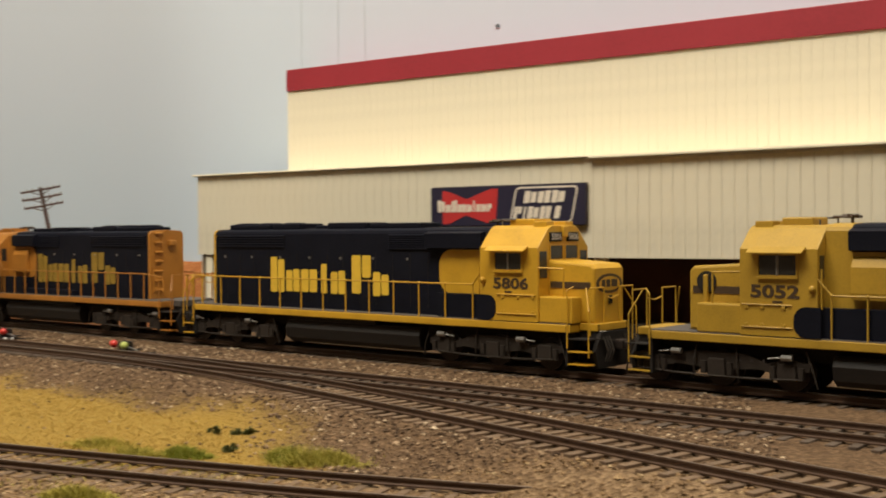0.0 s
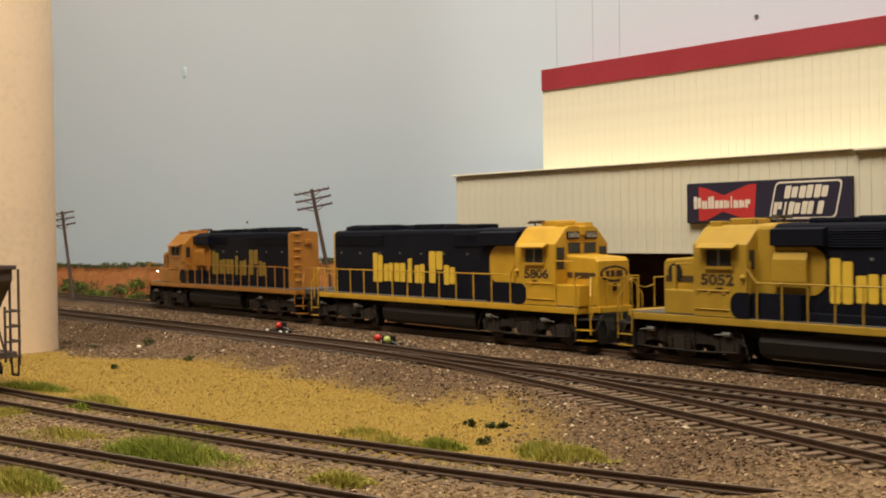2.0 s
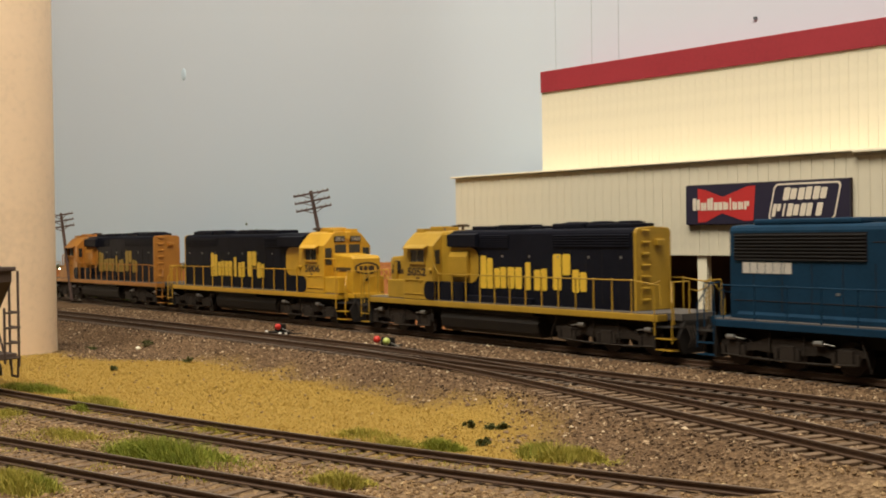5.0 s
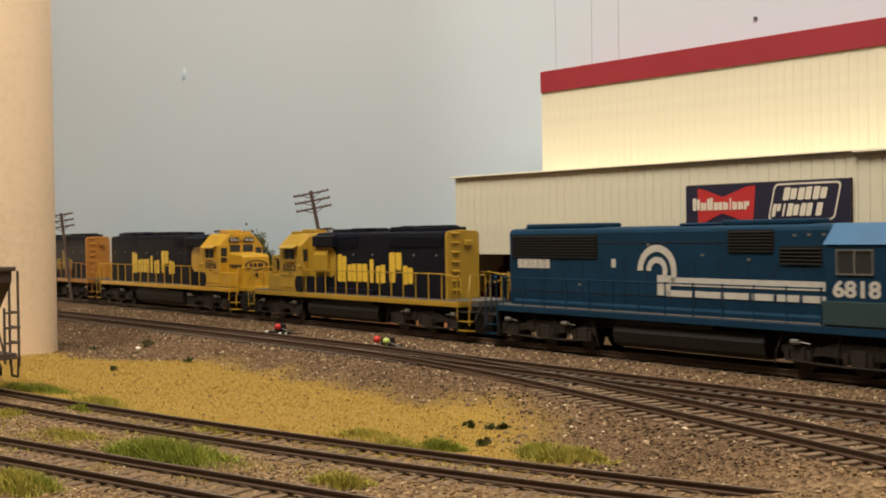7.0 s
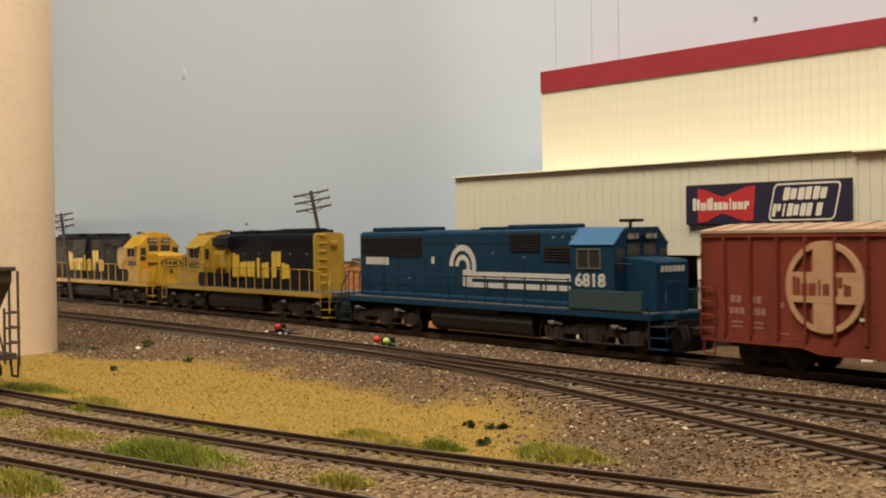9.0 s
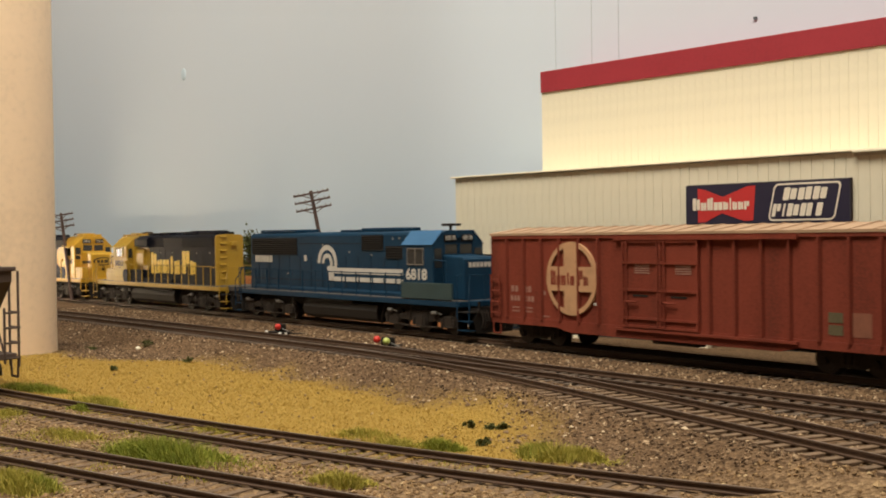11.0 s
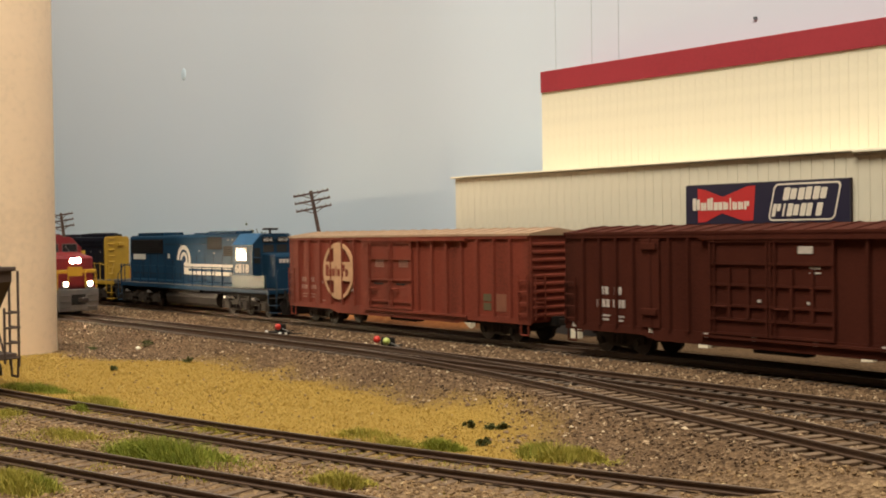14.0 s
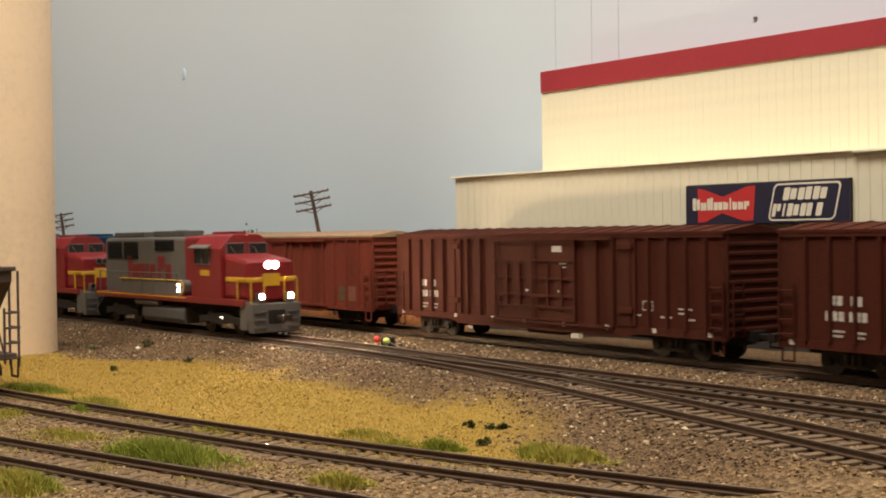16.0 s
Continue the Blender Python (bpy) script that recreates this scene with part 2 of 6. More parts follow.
# ---- ground ----
def build_ground():
    xs = np.concatenate([np.arange(-1500, -420, 30), np.arange(-420, 260, 3.5), np.arange(260, 1400, 30)])
    ys = np.concatenate([np.arange(-1150, -140, 50), np.arange(-140, 160, 20), np.arange(160, 560, 3.5), np.arange(560, 1000, 6), np.arange(1000, 2400, 25)])
    idx, co, fm = {}, [], []
    faces = []
    lim = BACK + 6
    for i, x in enumerate(xs):
        for j, y in enumerate(ys):
            if (x - W0.x) * WN.x + (y - W0.y) * WN.y < lim + 25:
                idx[i, j] = len(co)
                co.append((x * U, y * U, ground_z(x, y) * U))
                al = (x - W0.x) * WD.x + (y - W0.y) * WD.y
                fm.append((field_mask(x, y), smooth(-30, -42, main_coords(x, y)[1] + 5 * noise.noise(Vector((x, y, 3)) * 0.04)) * smooth(14, 4, al), tan_mask(x, y), 1))
    for i in range(len(xs) - 1):
        for j in range(len(ys) - 1):
            k = [(i, j), (i + 1, j), (i + 1, j + 1), (i, j + 1)]
            if all(a in idx for a in k):
                faces.append([idx[a] for a in k])
    me = bpy.data.meshes.new("ground")
    me.from_pydata(co, [], faces)
    att = me.color_attributes.new("zones", "FLOAT_COLOR", "POINT")
    att.data.foreach_set("color", np.array(fm, dtype=np.float32).ravel())
    me.shade_smooth()
    m = bpy.data.materials.new("ballast_and_turf")
    n, l, b = nodes_of(m)
    co_ = n.new("ShaderNodeTexCoord").outputs["Object"]

    def nz(scale, detail=4):
        t = n.new("ShaderNodeTexNoise")
        t.inputs["Scale"].default_value, t.inputs["Detail"].default_value = scale, detail
        l.new(co_, t.inputs["Vector"])
        return t.outputs[0]
    big, fine, mid = nz(25), nz(1400, 3), nz(260)
    cell = n.new("ShaderNodeTexVoronoi")
    cell.inputs["Scale"].default_value = 950
    l.new(co_, cell.inputs["Vector"])
    stone = ramp(n, l, cell.outputs["Color"], [(0.1, (0.051, 0.029, 0.015)), (0.5, (0.122, 0.074, 0.040)), (0.9, (0.240, 0.152, 0.084))])
    dirt = ramp(n, l, big, [(0.35, (0.094, 0.056, 0.030)), (0.55, (0.151, 0.093, 0.051)), (0.7, (0.138, 0.081, 0.040))])
    mx = n.new("ShaderNodeMix")
    mx.data_type = "RGBA"
    mx.inputs[0].default_value = 0.55
    l.new(dirt, mx.inputs[6]), l.new(stone, mx.inputs[7])
    turf = ramp(n, l, fine, [(0.3, (0.262, 0.156, 0.031)), (0.5, (0.325, 0.206, 0.044)), (0.7, (0.375, 0.250, 0.062))])
    soil = ramp(n, l, mid, [(0.3, (0.25, 0.085, 0.03)), (0.5, (0.36, 0.13, 0.04)), (0.7, (0.40, 0.17, 0.06))])
    za = n.new("ShaderNodeVertexColor")
    za.layer_name = "zones"
    sep = n.new("ShaderNodeSeparateColor")
    l.new(za.outputs[0], sep.inputs[0])
    m1 = n.new("ShaderNodeMix")
    m1.data_type = "RGBA"
    l.new(sep.outputs[0], m1.inputs[0]), l.new(mx.outputs[2], m1.inputs[6]), l.new(turf, m1.inputs[7])
    m2 = n.new("ShaderNodeMix")
    m2.data_type = "RGBA"
    l.new(sep.outputs[1], m2.inputs[0]), l.new(m1.outputs[2], m2.inputs[6]), l.new(soil, m2.inputs[7])
    tan = ramp(n, l, cell.outputs["Color"], [(0.1, (0.112, 0.068, 0.036)), (0.5, (0.204, 0.131, 0.070)), (0.9, (0.306, 0.204, 0.112))])
    m0 = n.new("ShaderNodeMix")
    m0.data_type = "RGBA"
    l.new(sep.outputs[2], m0.inputs[0]), l.new(mx.outputs[2], m0.inputs[6]), l.new(tan, m0.inputs[7])
    l.new(m0.outputs[2], m1.inputs[6])
    l.new(m2.outputs[2], b.inputs["Base Color"])
    b.inputs["Roughness"].default_value = 0.95
    b.inputs["Specular IOR Level"].default_value = 0.15
    bp = n.new("ShaderNodeBump")
    bp.inputs["Strength"].default_value, bp.inputs["Distance"].default_value = 0.8, 0.0012
    l.new(cell.outputs["Distance"], bp.inputs["Height"])
    l.new(bp.outputs[0], b.inputs["Normal"])
    me.materials.append(m)
    g = new("ground", me)
    tagged(g, "brown-grey gravel ground with dry yellow turf", "ground", kind="structure")


build_ground()


# ---- track ----
def rail_mesh(pts, side, top):
    """Rail of 2.1 mm height along a line, side: +1 near, -1 far."""
    prof = [(-0.8, -2.1), (0.8, -2.1), (0.8, -1.75), (0.25, -1.5), (0.25, -0.75), (0.42, -0.6), (0.42, -0.08), (0.3, 0), (-0.3, 0), (-0.42, -0.08), (-0.42, -0.6), (-0.25, -0.75), (-0.25, -1.5), (-0.8, -1.75)]
    bm = bmesh.new()
    rings = []
    for i, (x, y) in enumerate(pts):
        a, b = pts[max(i - 1, 0)], pts[min(i + 1, len(pts) - 1)]
        h = math.atan2(b[1] - a[1], b[0] - a[0])
        nx, ny = math.sin(h), -math.cos(h)
        rings.append([bm.verts.new((x + nx * (8.67 * side + u), y + ny * (8.67 * side + u), top + v)) for u, v in prof])
    for r0, r1 in zip(rings, rings[1:]):
        for k in range(len(prof)):
            f = bm.faces.new((r0[k], r0[(k + 1) % len(prof)], r1[(k + 1) % len(prof)], r1[k]))
            if k in (6, 7, 8):
                f.material_index = 1
    bm.faces.new(rings[0]), bm.faces.new(rings[-1][::-1])
    bmesh.ops.recalc_face_normals(bm, faces=bm.faces[:])
    return bm


def tie_mesh(name, length, material):
    bm = bmesh.new()
    bm_box(bm, -1.2, 1.2, -length / 2, length / 2, -1.9, 0, 0.2)
    return mesh_of(name, bm, material)


def build_track(name, pts, top, label, material, spacing=5.9, sink=0.0, span=None, tie_len=30.0, skip=()):
    t = thing(name, Matrix.Identity(4), label, "railway track", kind="structure")
    for side in (-1, 1):
        if side in skip:
            continue
        r = part("rail", rail_mesh(pts, side, top), M_RAIL, t)
        r.data.materials.append(M_RAILTOP)
    me = tie_mesh("tie", tie_len, material)
    acc, nxt, count = 0.0, 0.0, 0
    rng = random.Random(name)
    for a, b in zip(pts, pts[1:]):
        d = math.hypot(b[0] - a[0], b[1] - a[1])
        while nxt <= acc + d:
            f = (nxt - acc) / d
            x, y = a[0] + (b[0] - a[0]) * f, a[1] + (b[1] - a[1]) * f
            nxt += spacing * rng.uniform(0.95, 1.05)
            if span and not (span[0] < x < span[1]):
                continue
            h = math.degrees(math.atan2(b[1] - a[1], b[0] - a[0])) + rng.uniform(-1.2, 1.2)
            piece("tie", me, t, mm(x + rng.uniform(-0.4, 0.4), y, top - 2.1 - sink - rng.uniform(0, 0.25), 0, 0, h))
            count += 1
        acc += d
    return t


build_track("main_track", MAIN, 0, "dark rusty railway track on the ballasted back line", M_TIE, span=(-330, 260), sink=0.45, tie_len=28.5)
build_track("second_track", SECOND, -1, "rusty railway track with a turnout in brown ballast", M_TIE, span=(-330, 220))
build_track("branch_track", BRANCH, -1, "rusty diverging track of a turnout", M_TIEPALE, span=(40, 220))
build_track("front_track", FRONT, -8.7, "rusty siding track half sunk in gravel", M_TIEPALE, span=(-230, 120), sink=0.3)
build_track("near_track", NEAREST, -8.7, "rusty siding track sunk in gravel and weeds", M_TIEPALE, span=(-200, 60), sink=0.3)


# ---- backdrop, room, table ----
def slab(name, x0, x1, y0, y1, z0, z1, material, m=None, label="", category="", kind="structure"):
    bm = bmesh.new()
    bm_box(bm, x0, x1, y0, y1, z0, z1)
    ob = part(name, bm, material, m=m)
    return tagged(ob, label, category, kind=kind)


M_ROOM = mat("room_wall_paint", (0.62, 0.58, 0.50), 0.9, 0, 0.04, 3, 60, 0.05)
M_FLOOR = mat("room_floor", (0.22, 0.19, 0.16), 0.7, 0, 0.1, 4, 60, 0.05)
M_WOODTOP = mat("bench_wood", (0.30, 0.21, 0.13), 0.8, 0, 0.15, 20, 200, 0.1)
def sky_paint():
    """Backdrop paint: grey above, a little bluer towards the horizon, hardly mottled."""
    m = bpy.data.materials.new("painted_sky_board")
    n, l, bs = nodes_of(m)
    co = n.new("ShaderNodeTexCoord")
    sp = n.new("ShaderNodeSeparateXYZ")
    l.new(co.outputs["Object"], sp.inputs[0])
    t = n.new("ShaderNodeTexNoise")
    t.inputs["Scale"].default_value, t.inputs["Detail"].default_value = 7, 4
    l.new(co.outputs["Object"], t.inputs["Vector"])
    ad = n.new("ShaderNodeMath")
    ad.operation = "MULTIPLY_ADD"
    ad.inputs[1].default_value = 0.12
    l.new(t.outputs[0], ad.inputs[0])
    l.new(sp.outputs[2], ad.inputs[2])
    l.new(ramp(n, l, ad.outputs[0], [(0.06, (0.535, 0.66, 0.765)), (0.20, (0.59, 0.668, 0.765)), (0.36, (0.625, 0.672, 0.745))]), bs.inputs["Base Color"])
    bs.inputs["Roughness"].default_value = 0.85
    g = n.new("ShaderNodeTexNoise")
    g.inputs["Scale"].default_value = 90
    l.new(co.outputs["Object"], g.inputs["Vector"])
    bp = n.new("ShaderNodeBump")
    bp.inputs["Strength"].default_value, bp.inputs["Distance"].default_value = 0.06, 0.0006
    l.new(g.outputs[0], bp.inputs["Height"])
    l.new(bp.outputs[0], bs.inputs["Normal"])
    return m


M_BACK = sky_paint()
slab("backdrop", -1900, 2100, 0, 12, -60, 900, M_BACK, wall_m(BACK), "pale grey-blue painted backdrop board with faint seams and scuffs", "backdrop")
slab("bench", -1500, 1380, -1160, 2400, -80, -30, M_WOODTOP, None, "layout bench under the scenery", "bench")
slab("floor", -3000, 3000, -2600, 3400, -1120, -1100, M_FLOOR, None, "plain room floor", "floor")
slab("ceiling", -3000, 3000, -2600, 3400, 1350, 1370, M_ROOM, None, "plain room ceiling", "ceiling")
slab("wall_south", -3000, 3000, -2620, -2600, -1100, 1350, M_ROOM, None, "plain room wall behind the layout", "wall")
slab("wall_north", -3000, 3000, 3400, 3420, -1100, 1350, M_ROOM, None, "plain room wall", "wall")
slab("wall_west", -3020, -3000, -2600, 3400, -1100, 1350, M_ROOM, None, "plain room wall", "wall")
slab("wall_east", 3000, 3020, -2600, 3400, -1100, 1350, M_ROOM, None, "plain room wall", "wall")
# ---- rolling stock (local x: forward, z = 0 on the rail head) ----
M_STEEL = mat("bright_axle_end", (0.26, 0.25, 0.235), 0.4, 0.6, 0.2, 400, 2000, 0)
M_WHEEL = mat("brown_steel_wheel", (0.035, 0.025, 0.020), 0.5, 0.5, 0.2, 400, 2000, 0.1)
M_DECK = mat("grey_walkway", (0.085, 0.075, 0.068), 0.7, 0, 0.2, 200, 2000, 0.1)
M_LENS = glow("headlight_lens", (1.0, 0.76, 0.48), 3300.0)
M_LENSLOW = glow("ditch_light_lens", (1.0, 0.78, 0.52), 1200.0)
M_MARKER = glow("small_marker_light", (1.0, 0.85, 0.6), 14.0)
M_BROWNTXT = mat("dark_brown_lettering", (0.05, 0.028, 0.012), 0.6, 0, 0.2, 300, 2000, 0)
M_HERALD = mat("faded_tan_herald", (0.48, 0.27, 0.14), 0.7, 0, 0.2, 200, 2000, 0.05)


def rnd_rect(x0, x1, z0, z1, r, n=5, corners=(1, 1, 1, 1)):
    """Outline of a rounded rectangle; corners from lower left, counterclockwise."""
    out = []
    for k, (cx, cz, a) in enumerate(((x0 + r, z0 + r, 180), (x1 - r, z0 + r, 270), (x1 - r, z1 - r, 0), (x0 + r, z1 - r, 90))):
        if corners[k]:
            out += [(cx + r * math.cos(math.radians(a + 90 * i / n)), cz + r * math.sin(math.radians(a + 90 * i / n))) for i in range(n + 1)]
        else:
            out.append(((x0, x1, x1, x0)[k], (z0, z0, z1, z1)[k]))
    return out


def plate(name, prof, y0, y1, material, parent, label="", bev=0.0, axis="y"):
    bm = bmesh.new()
    bm_prism(bm, prof, y0, y1, axis, bev)
    return part(name, bm, material, parent, label)


def box(name, x0, x1, y0, y1, z0, z1, material, parent, label="", bev=0.0):
    bm = bmesh.new()
    bm_box(bm, x0, x1, y0, y1, z0, z1, bev)
    return part(name, bm, material, parent, label)


def rods(name, paths, r, material, parent, label="", n=6):
    bm = bmesh.new()
    for p in paths:
        bm_path(bm, p, r, n)
    return part(name, bm, material, parent, label)


def wheelset(parent, x, r=5.83):
    bm = bmesh.new()
    for sgn in (-1, 1):
        bm_rod(bm, (0, sgn * 7.4, 0), (0, sgn * 10.0, 0), r, 20)
        bm_rod(bm, (0, sgn * 6.7, 0), (0, sgn * 7.4, 0), r + 0.7, 20)
        bm_rod(bm, (0, sgn * 10.0, 0), (0, sgn * 10.15, 0), r * 0.72, 16)
    bm_rod(bm, (0, -12.5, 0), (0, 12.5, 0), 0.9, 8)
    w = part("wheelset", bm, M_WHEEL, parent, "brown steel wheels on an axle", mm(x, 0, r))
    return w


def shared_parts():
    bm = bmesh.new()
    bm_box(bm, -3.0, 3.0, -0.6, 0.6, 3.6, 9.2, 0.4)
    out = {"journal": mesh_of("journal_box", bm, M_TRUCK)}
    bm = bmesh.new()
    bm_rod(bm, (0, 0, 4.2), (0, 0, 8.0), 1.1, 8)
    out["spring"] = mesh_of("spring", bm, M_TRUCK)
    bm = bmesh.new()
    bm_box(bm, -5, 5, -0.5, 0.5, 3.0, 3.9, 0.2)
    out["shoe"] = mesh_of("brake_shoe_bar", bm, M_TRUCK)
    bm = bmesh.new()
    bm_rod(bm, (-1.0, 0, 0), (2.6, 0, 0), 0.95, 10)
    bm_rod(bm, (2.6, 0, 0), (7.0, 0, -0.5), 0.28, 6)
    out["cylinder"] = mesh_of("brake_cylinder", bm, M_STEEL)
    return out


M_TRUCK = mat("grimy_truck_casting", (0.030, 0.023, 0.018), 0.75, 0.0, 0.3, 300, 2500, 0.3, spec=0.2)
SHARED = shared_parts()


def truck3(parent, cx):
    """A three-axle locomotive truck."""
    for sgn in (-1, 1):
        y = sgn * 12.6
        prof = [(-31, 7.0), (-31, 9.2), (-25, 10.2), (-17, 8.6), (-9, 11.2), (9, 11.2), (17, 8.6), (25, 10.2), (31, 9.2), (31, 7.0), (22, 5.2), (14, 6.6), (6, 6.0), (-6, 6.0), (-14, 6.6), (-22, 5.2)]
        fr = plate("side_frame", [(cx + u, v) for u, v in prof], y - 0.9, y + 0.9, M_TRUCK, parent, "dark cast truck side frame")
        for ax in (-23.7, 0, 23.7):
            j = piece("journal_box", SHARED["journal"], fr, mm(cx + ax, y + sgn * 0.9, 0))
            for dx in (-4.6, 4.6):
                piece("spring", SHARED["spring"], fr, mm(cx + ax + dx, y + sgn * 0.9, 0))
        # Dark discs on the frame stand for the shade in its lightening holes.
        bm = bmesh.new()
        for dx in (-16, -12, -8, 8, 12, 16):
            bm_rod(bm, (cx + dx, y + sgn * 0.85, 8.6 + 0.05 * abs(dx)), (cx + dx, y + sgn * 1.0, 8.6 + 0.05 * abs(dx)), 0.55, 8)
        part("lightening_holes", bm, M_SHADE, fr)
        rods("brake_rigging", [[(cx - 29, y + sgn * 1.6, 4.4), (cx - 12, y + sgn * 1.6, 3.6), (cx + 12, y + sgn * 1.6, 3.6), (cx + 29, y + sgn * 1.6, 4.4)]] + [[(cx + k, y + sgn * 1.4, 13), (cx + k * 1.08, y + sgn * 1.9, 7), (cx + k * 1.12, y + sgn * 1.2, 2)] for k in (-30, -7, 7, 30)], 0.3, M_TRUCK, fr, "brake rods and sand pipes", 5)
        for dx in (-14, 14):
            piece("brake_shoe_bar", SHARED["shoe"], fr, mm(cx + dx, y + sgn * 0.8, 0))
        for dx in (-25, 13):
            piece("brake_cylinder", SHARED["cylinder"], parent, mm(cx + dx, y + sgn * 2.0, 10.8), "bright brake cylinder")
    box("bolster", cx - 26, cx + 26, -8, 8, 6, 14, M_BLACK, parent)
    for ax in (-23.7, 0, 23.7):
        wheelset(parent, cx + ax)


def coupler(parent, x, d):
    bm = bmesh.new()
    bm_box(bm, min(x, x + 7 * d), max(x, x + 7 * d), -1.3, 1.3, 8.8, 11.0, 0.3)
    bm_box(bm, min(x + 6 * d, x + 9 * d), max(x + 6 * d, x + 9 * d), -2.6, 2.6, 8.3, 11.6, 0.5)
    part("coupler", bm, M_WHEEL, parent, "rusty knuckle coupler")


WORD = ((8.4, 15.8, -1.4, 1), (8.0, 10.0, -0.9, 0), (9.2, 10.0, -0.9, 2), (6.0, 12.8, -1.2, 4), (8.0, 10.0, -1.2, 0), (2.2, 0, 0, 0), (10.2, 16.2, -0.7, 5), (8.2, 10.0, -1.4, 3))


def bars(a, b, z0, z1, kind):
    """Outlines of the plain upright bars that stand for one painted letter: two, or a single one."""
    if kind == 4:
        return [rnd_rect(a + (b - a) * 0.24, a + (b - a) * 0.78, z0, z1, (b - a) * 0.1, 2)]
    l0, l1, r0, r1 = ((0, 0.94, 0, 1), (0, 1, 0, 0.93), (0, 1, 0, 1), (0, 1, 0.05, 0.9), (0, 1, 0, 1), (0, 1, 0.42, 1))[kind]
    w, h = b - a, z1 - z0
    return [rnd_rect(a, a + w * 0.47, z0 + h * l0, z0 + h * l1, w * 0.09, 2), rnd_rect(a + w * 0.54, b, z0 + h * r0, z0 + h * r1, w * 0.09, 2)]


def glyph_row(parent, a, n_, w, z0, z1, y0, y1, material, label):
    """A row of small plain bars that stands for writing too small to read."""
    for k in range(n_):
        plate("marking_bar", rnd_rect(a + k * w, a + k * w + w * 0.74, z0, z1, w * 0.1, 2), y0, y1, material, parent, label)


def word_blocks(parent, cx, z0, scale, face, sgn, material, total=73.0):
    """The big company name as plain upright bars of the size of its letters, each a mesh."""
    w = sum(b[0] for b in WORD) + 0.3 * len(WORD)
    x = -w / 2
    f = total / w
    for bw, bh, dz, kind in WORD:
        a, b = x * f, (x + bw) * f
        x += bw + 0.3
        if not bh:
            continue
        zb = z0 + dz * scale
        # sgn -1: seen on the -y side; +1: on the +y side, where x runs the other way
        for out in bars(a + 0.45, b - 0.45, zb, zb + bh * scale, kind):
            plate("letter_bar", [((cx - sgn * u), v) for u, v in out], face, face + sgn * 0.22, material, parent, "plain bar of the painted name")


def handrails(parent, xs, y, z0, z1, material, ends=()):
    bm = bmesh.new()
    bm_rod(bm, (0, 0, 0), (0, 0, z1 - z0), 0.33, 6)
    bm_ball(bm, (0, 0, z1 - z0), 0.58, 8, 6)
    me = mesh_of("stanchion", bm, material)
    for x in xs:
        piece("stanchion", me, parent, mm(x, y, z0))
    pts = [(xs[0], y, z1), (xs[-1], y, z1)]
    rods("handrail", [pts, *ends], 0.32, material, parent, "painted handrail", 6)


def step_well(parent, x, d, material, frame_material):
    """Corner steps at a platform end, d = direction of the end."""
    for sgn in (-1, 1):
        y0, y1 = sorted((sgn * 9.5, sgn * 16.0))
        x0, x1 = sorted((x, x + d * 8.5))
        box("step_back", x0, x1, min(sgn * 8.6, sgn * 9.4), max(sgn * 8.6, sgn * 9.4), 2.8, 17.2, M_BLACK, parent)
        box("step_side", min(x, x - d * 0.8), max(x, x - d * 0.8), y0, y1, 2.8, 16.6, frame_material, parent)
        for k, z in enumerate((3.2, 7.6, 12.0)):
            box("step_tread", x0, x1, y0, y1, z, z + 0.38, material if k < 2 else frame_material, parent, "step tread edge")
        rods("grab_rail", [[(x, sgn * 16.2, 9), (x, sgn * 16.2, 29), (x + d * 2, sgn * 15, 30.5)], [(x + d * 8.5, sgn * 15.6, 6), (x + d * 8.5, sgn * 15.6, 22), (x + d * 5.2, sgn * 12, 30)]], 0.29, material, parent, "bent grab rail")


def end_rail(parent, x, material, z0=17.4):
    for s in (-1, 1):
        rods("end_rail", [[(x, s * 14, z0 - 4), (x, s * 14, 30), (x, s * 5, 30), (x, s * 5, z0)]], 0.29, material, parent, "platform end railing")
    rods("end_chain", [[(x, -5, 27), (x, 0, 26), (x, 5, 27)]], 0.25, material, parent)


def louvre(parent, x0, x1, z0, z1, y, sgn, material, n=6, label="dark louvred grille"):
    bm = bmesh.new()
    ya, yb = sorted((y, y + sgn * 0.12))
    bm_box(bm, x0, x1, ya, yb, z0, z1)
    for i in range(n):
        z = z0 + (z1 - z0) * (i + 0.3) / n
        bm_prism(bm, [(y + sgn * 0.1, z), (y + sgn * 0.55, z - 0.25), (y + sgn * 0.55, z), (y + sgn * 0.1, z + 0.35)], x0 + 0.4, x1 - 0.4, "x")
    part("grille", bm, material, parent, label)


def hood_profile(w, z0, z1):
    return [(-w, z0), (w, z0), (w, z1 - 2.2), (w - 0.5, z1 - 1.0), (w - 1.8, z1 - 0.2), (0, z1 + 0.25), (-w + 1.8, z1 - 0.2), (-w + 0.5, z1 - 1.0), (-w, z1 - 2.2)]


def roof_gear(parent, hood_rear, material, spec):
    for x0, x1, w, z1 in spec:
        box("roof_hatch", x0, x1, -w, w, 51.2, z1, material, parent, "dark raised roof hatch", 0.6)
    for x in (hood_rear + 13, hood_rear + 29, hood_rear + 45):
        bm = bmesh.new()
        bm_rod(bm, (x, 0, 51.2), (x, 0, 53.9), 6.2, 20)
        bm_rod(bm, (x, 0, 53.9), (x, 0, 54.3), 5.3, 20, 4.4)
        part("radiator_fan", bm, material, parent, "round roof fan housing")


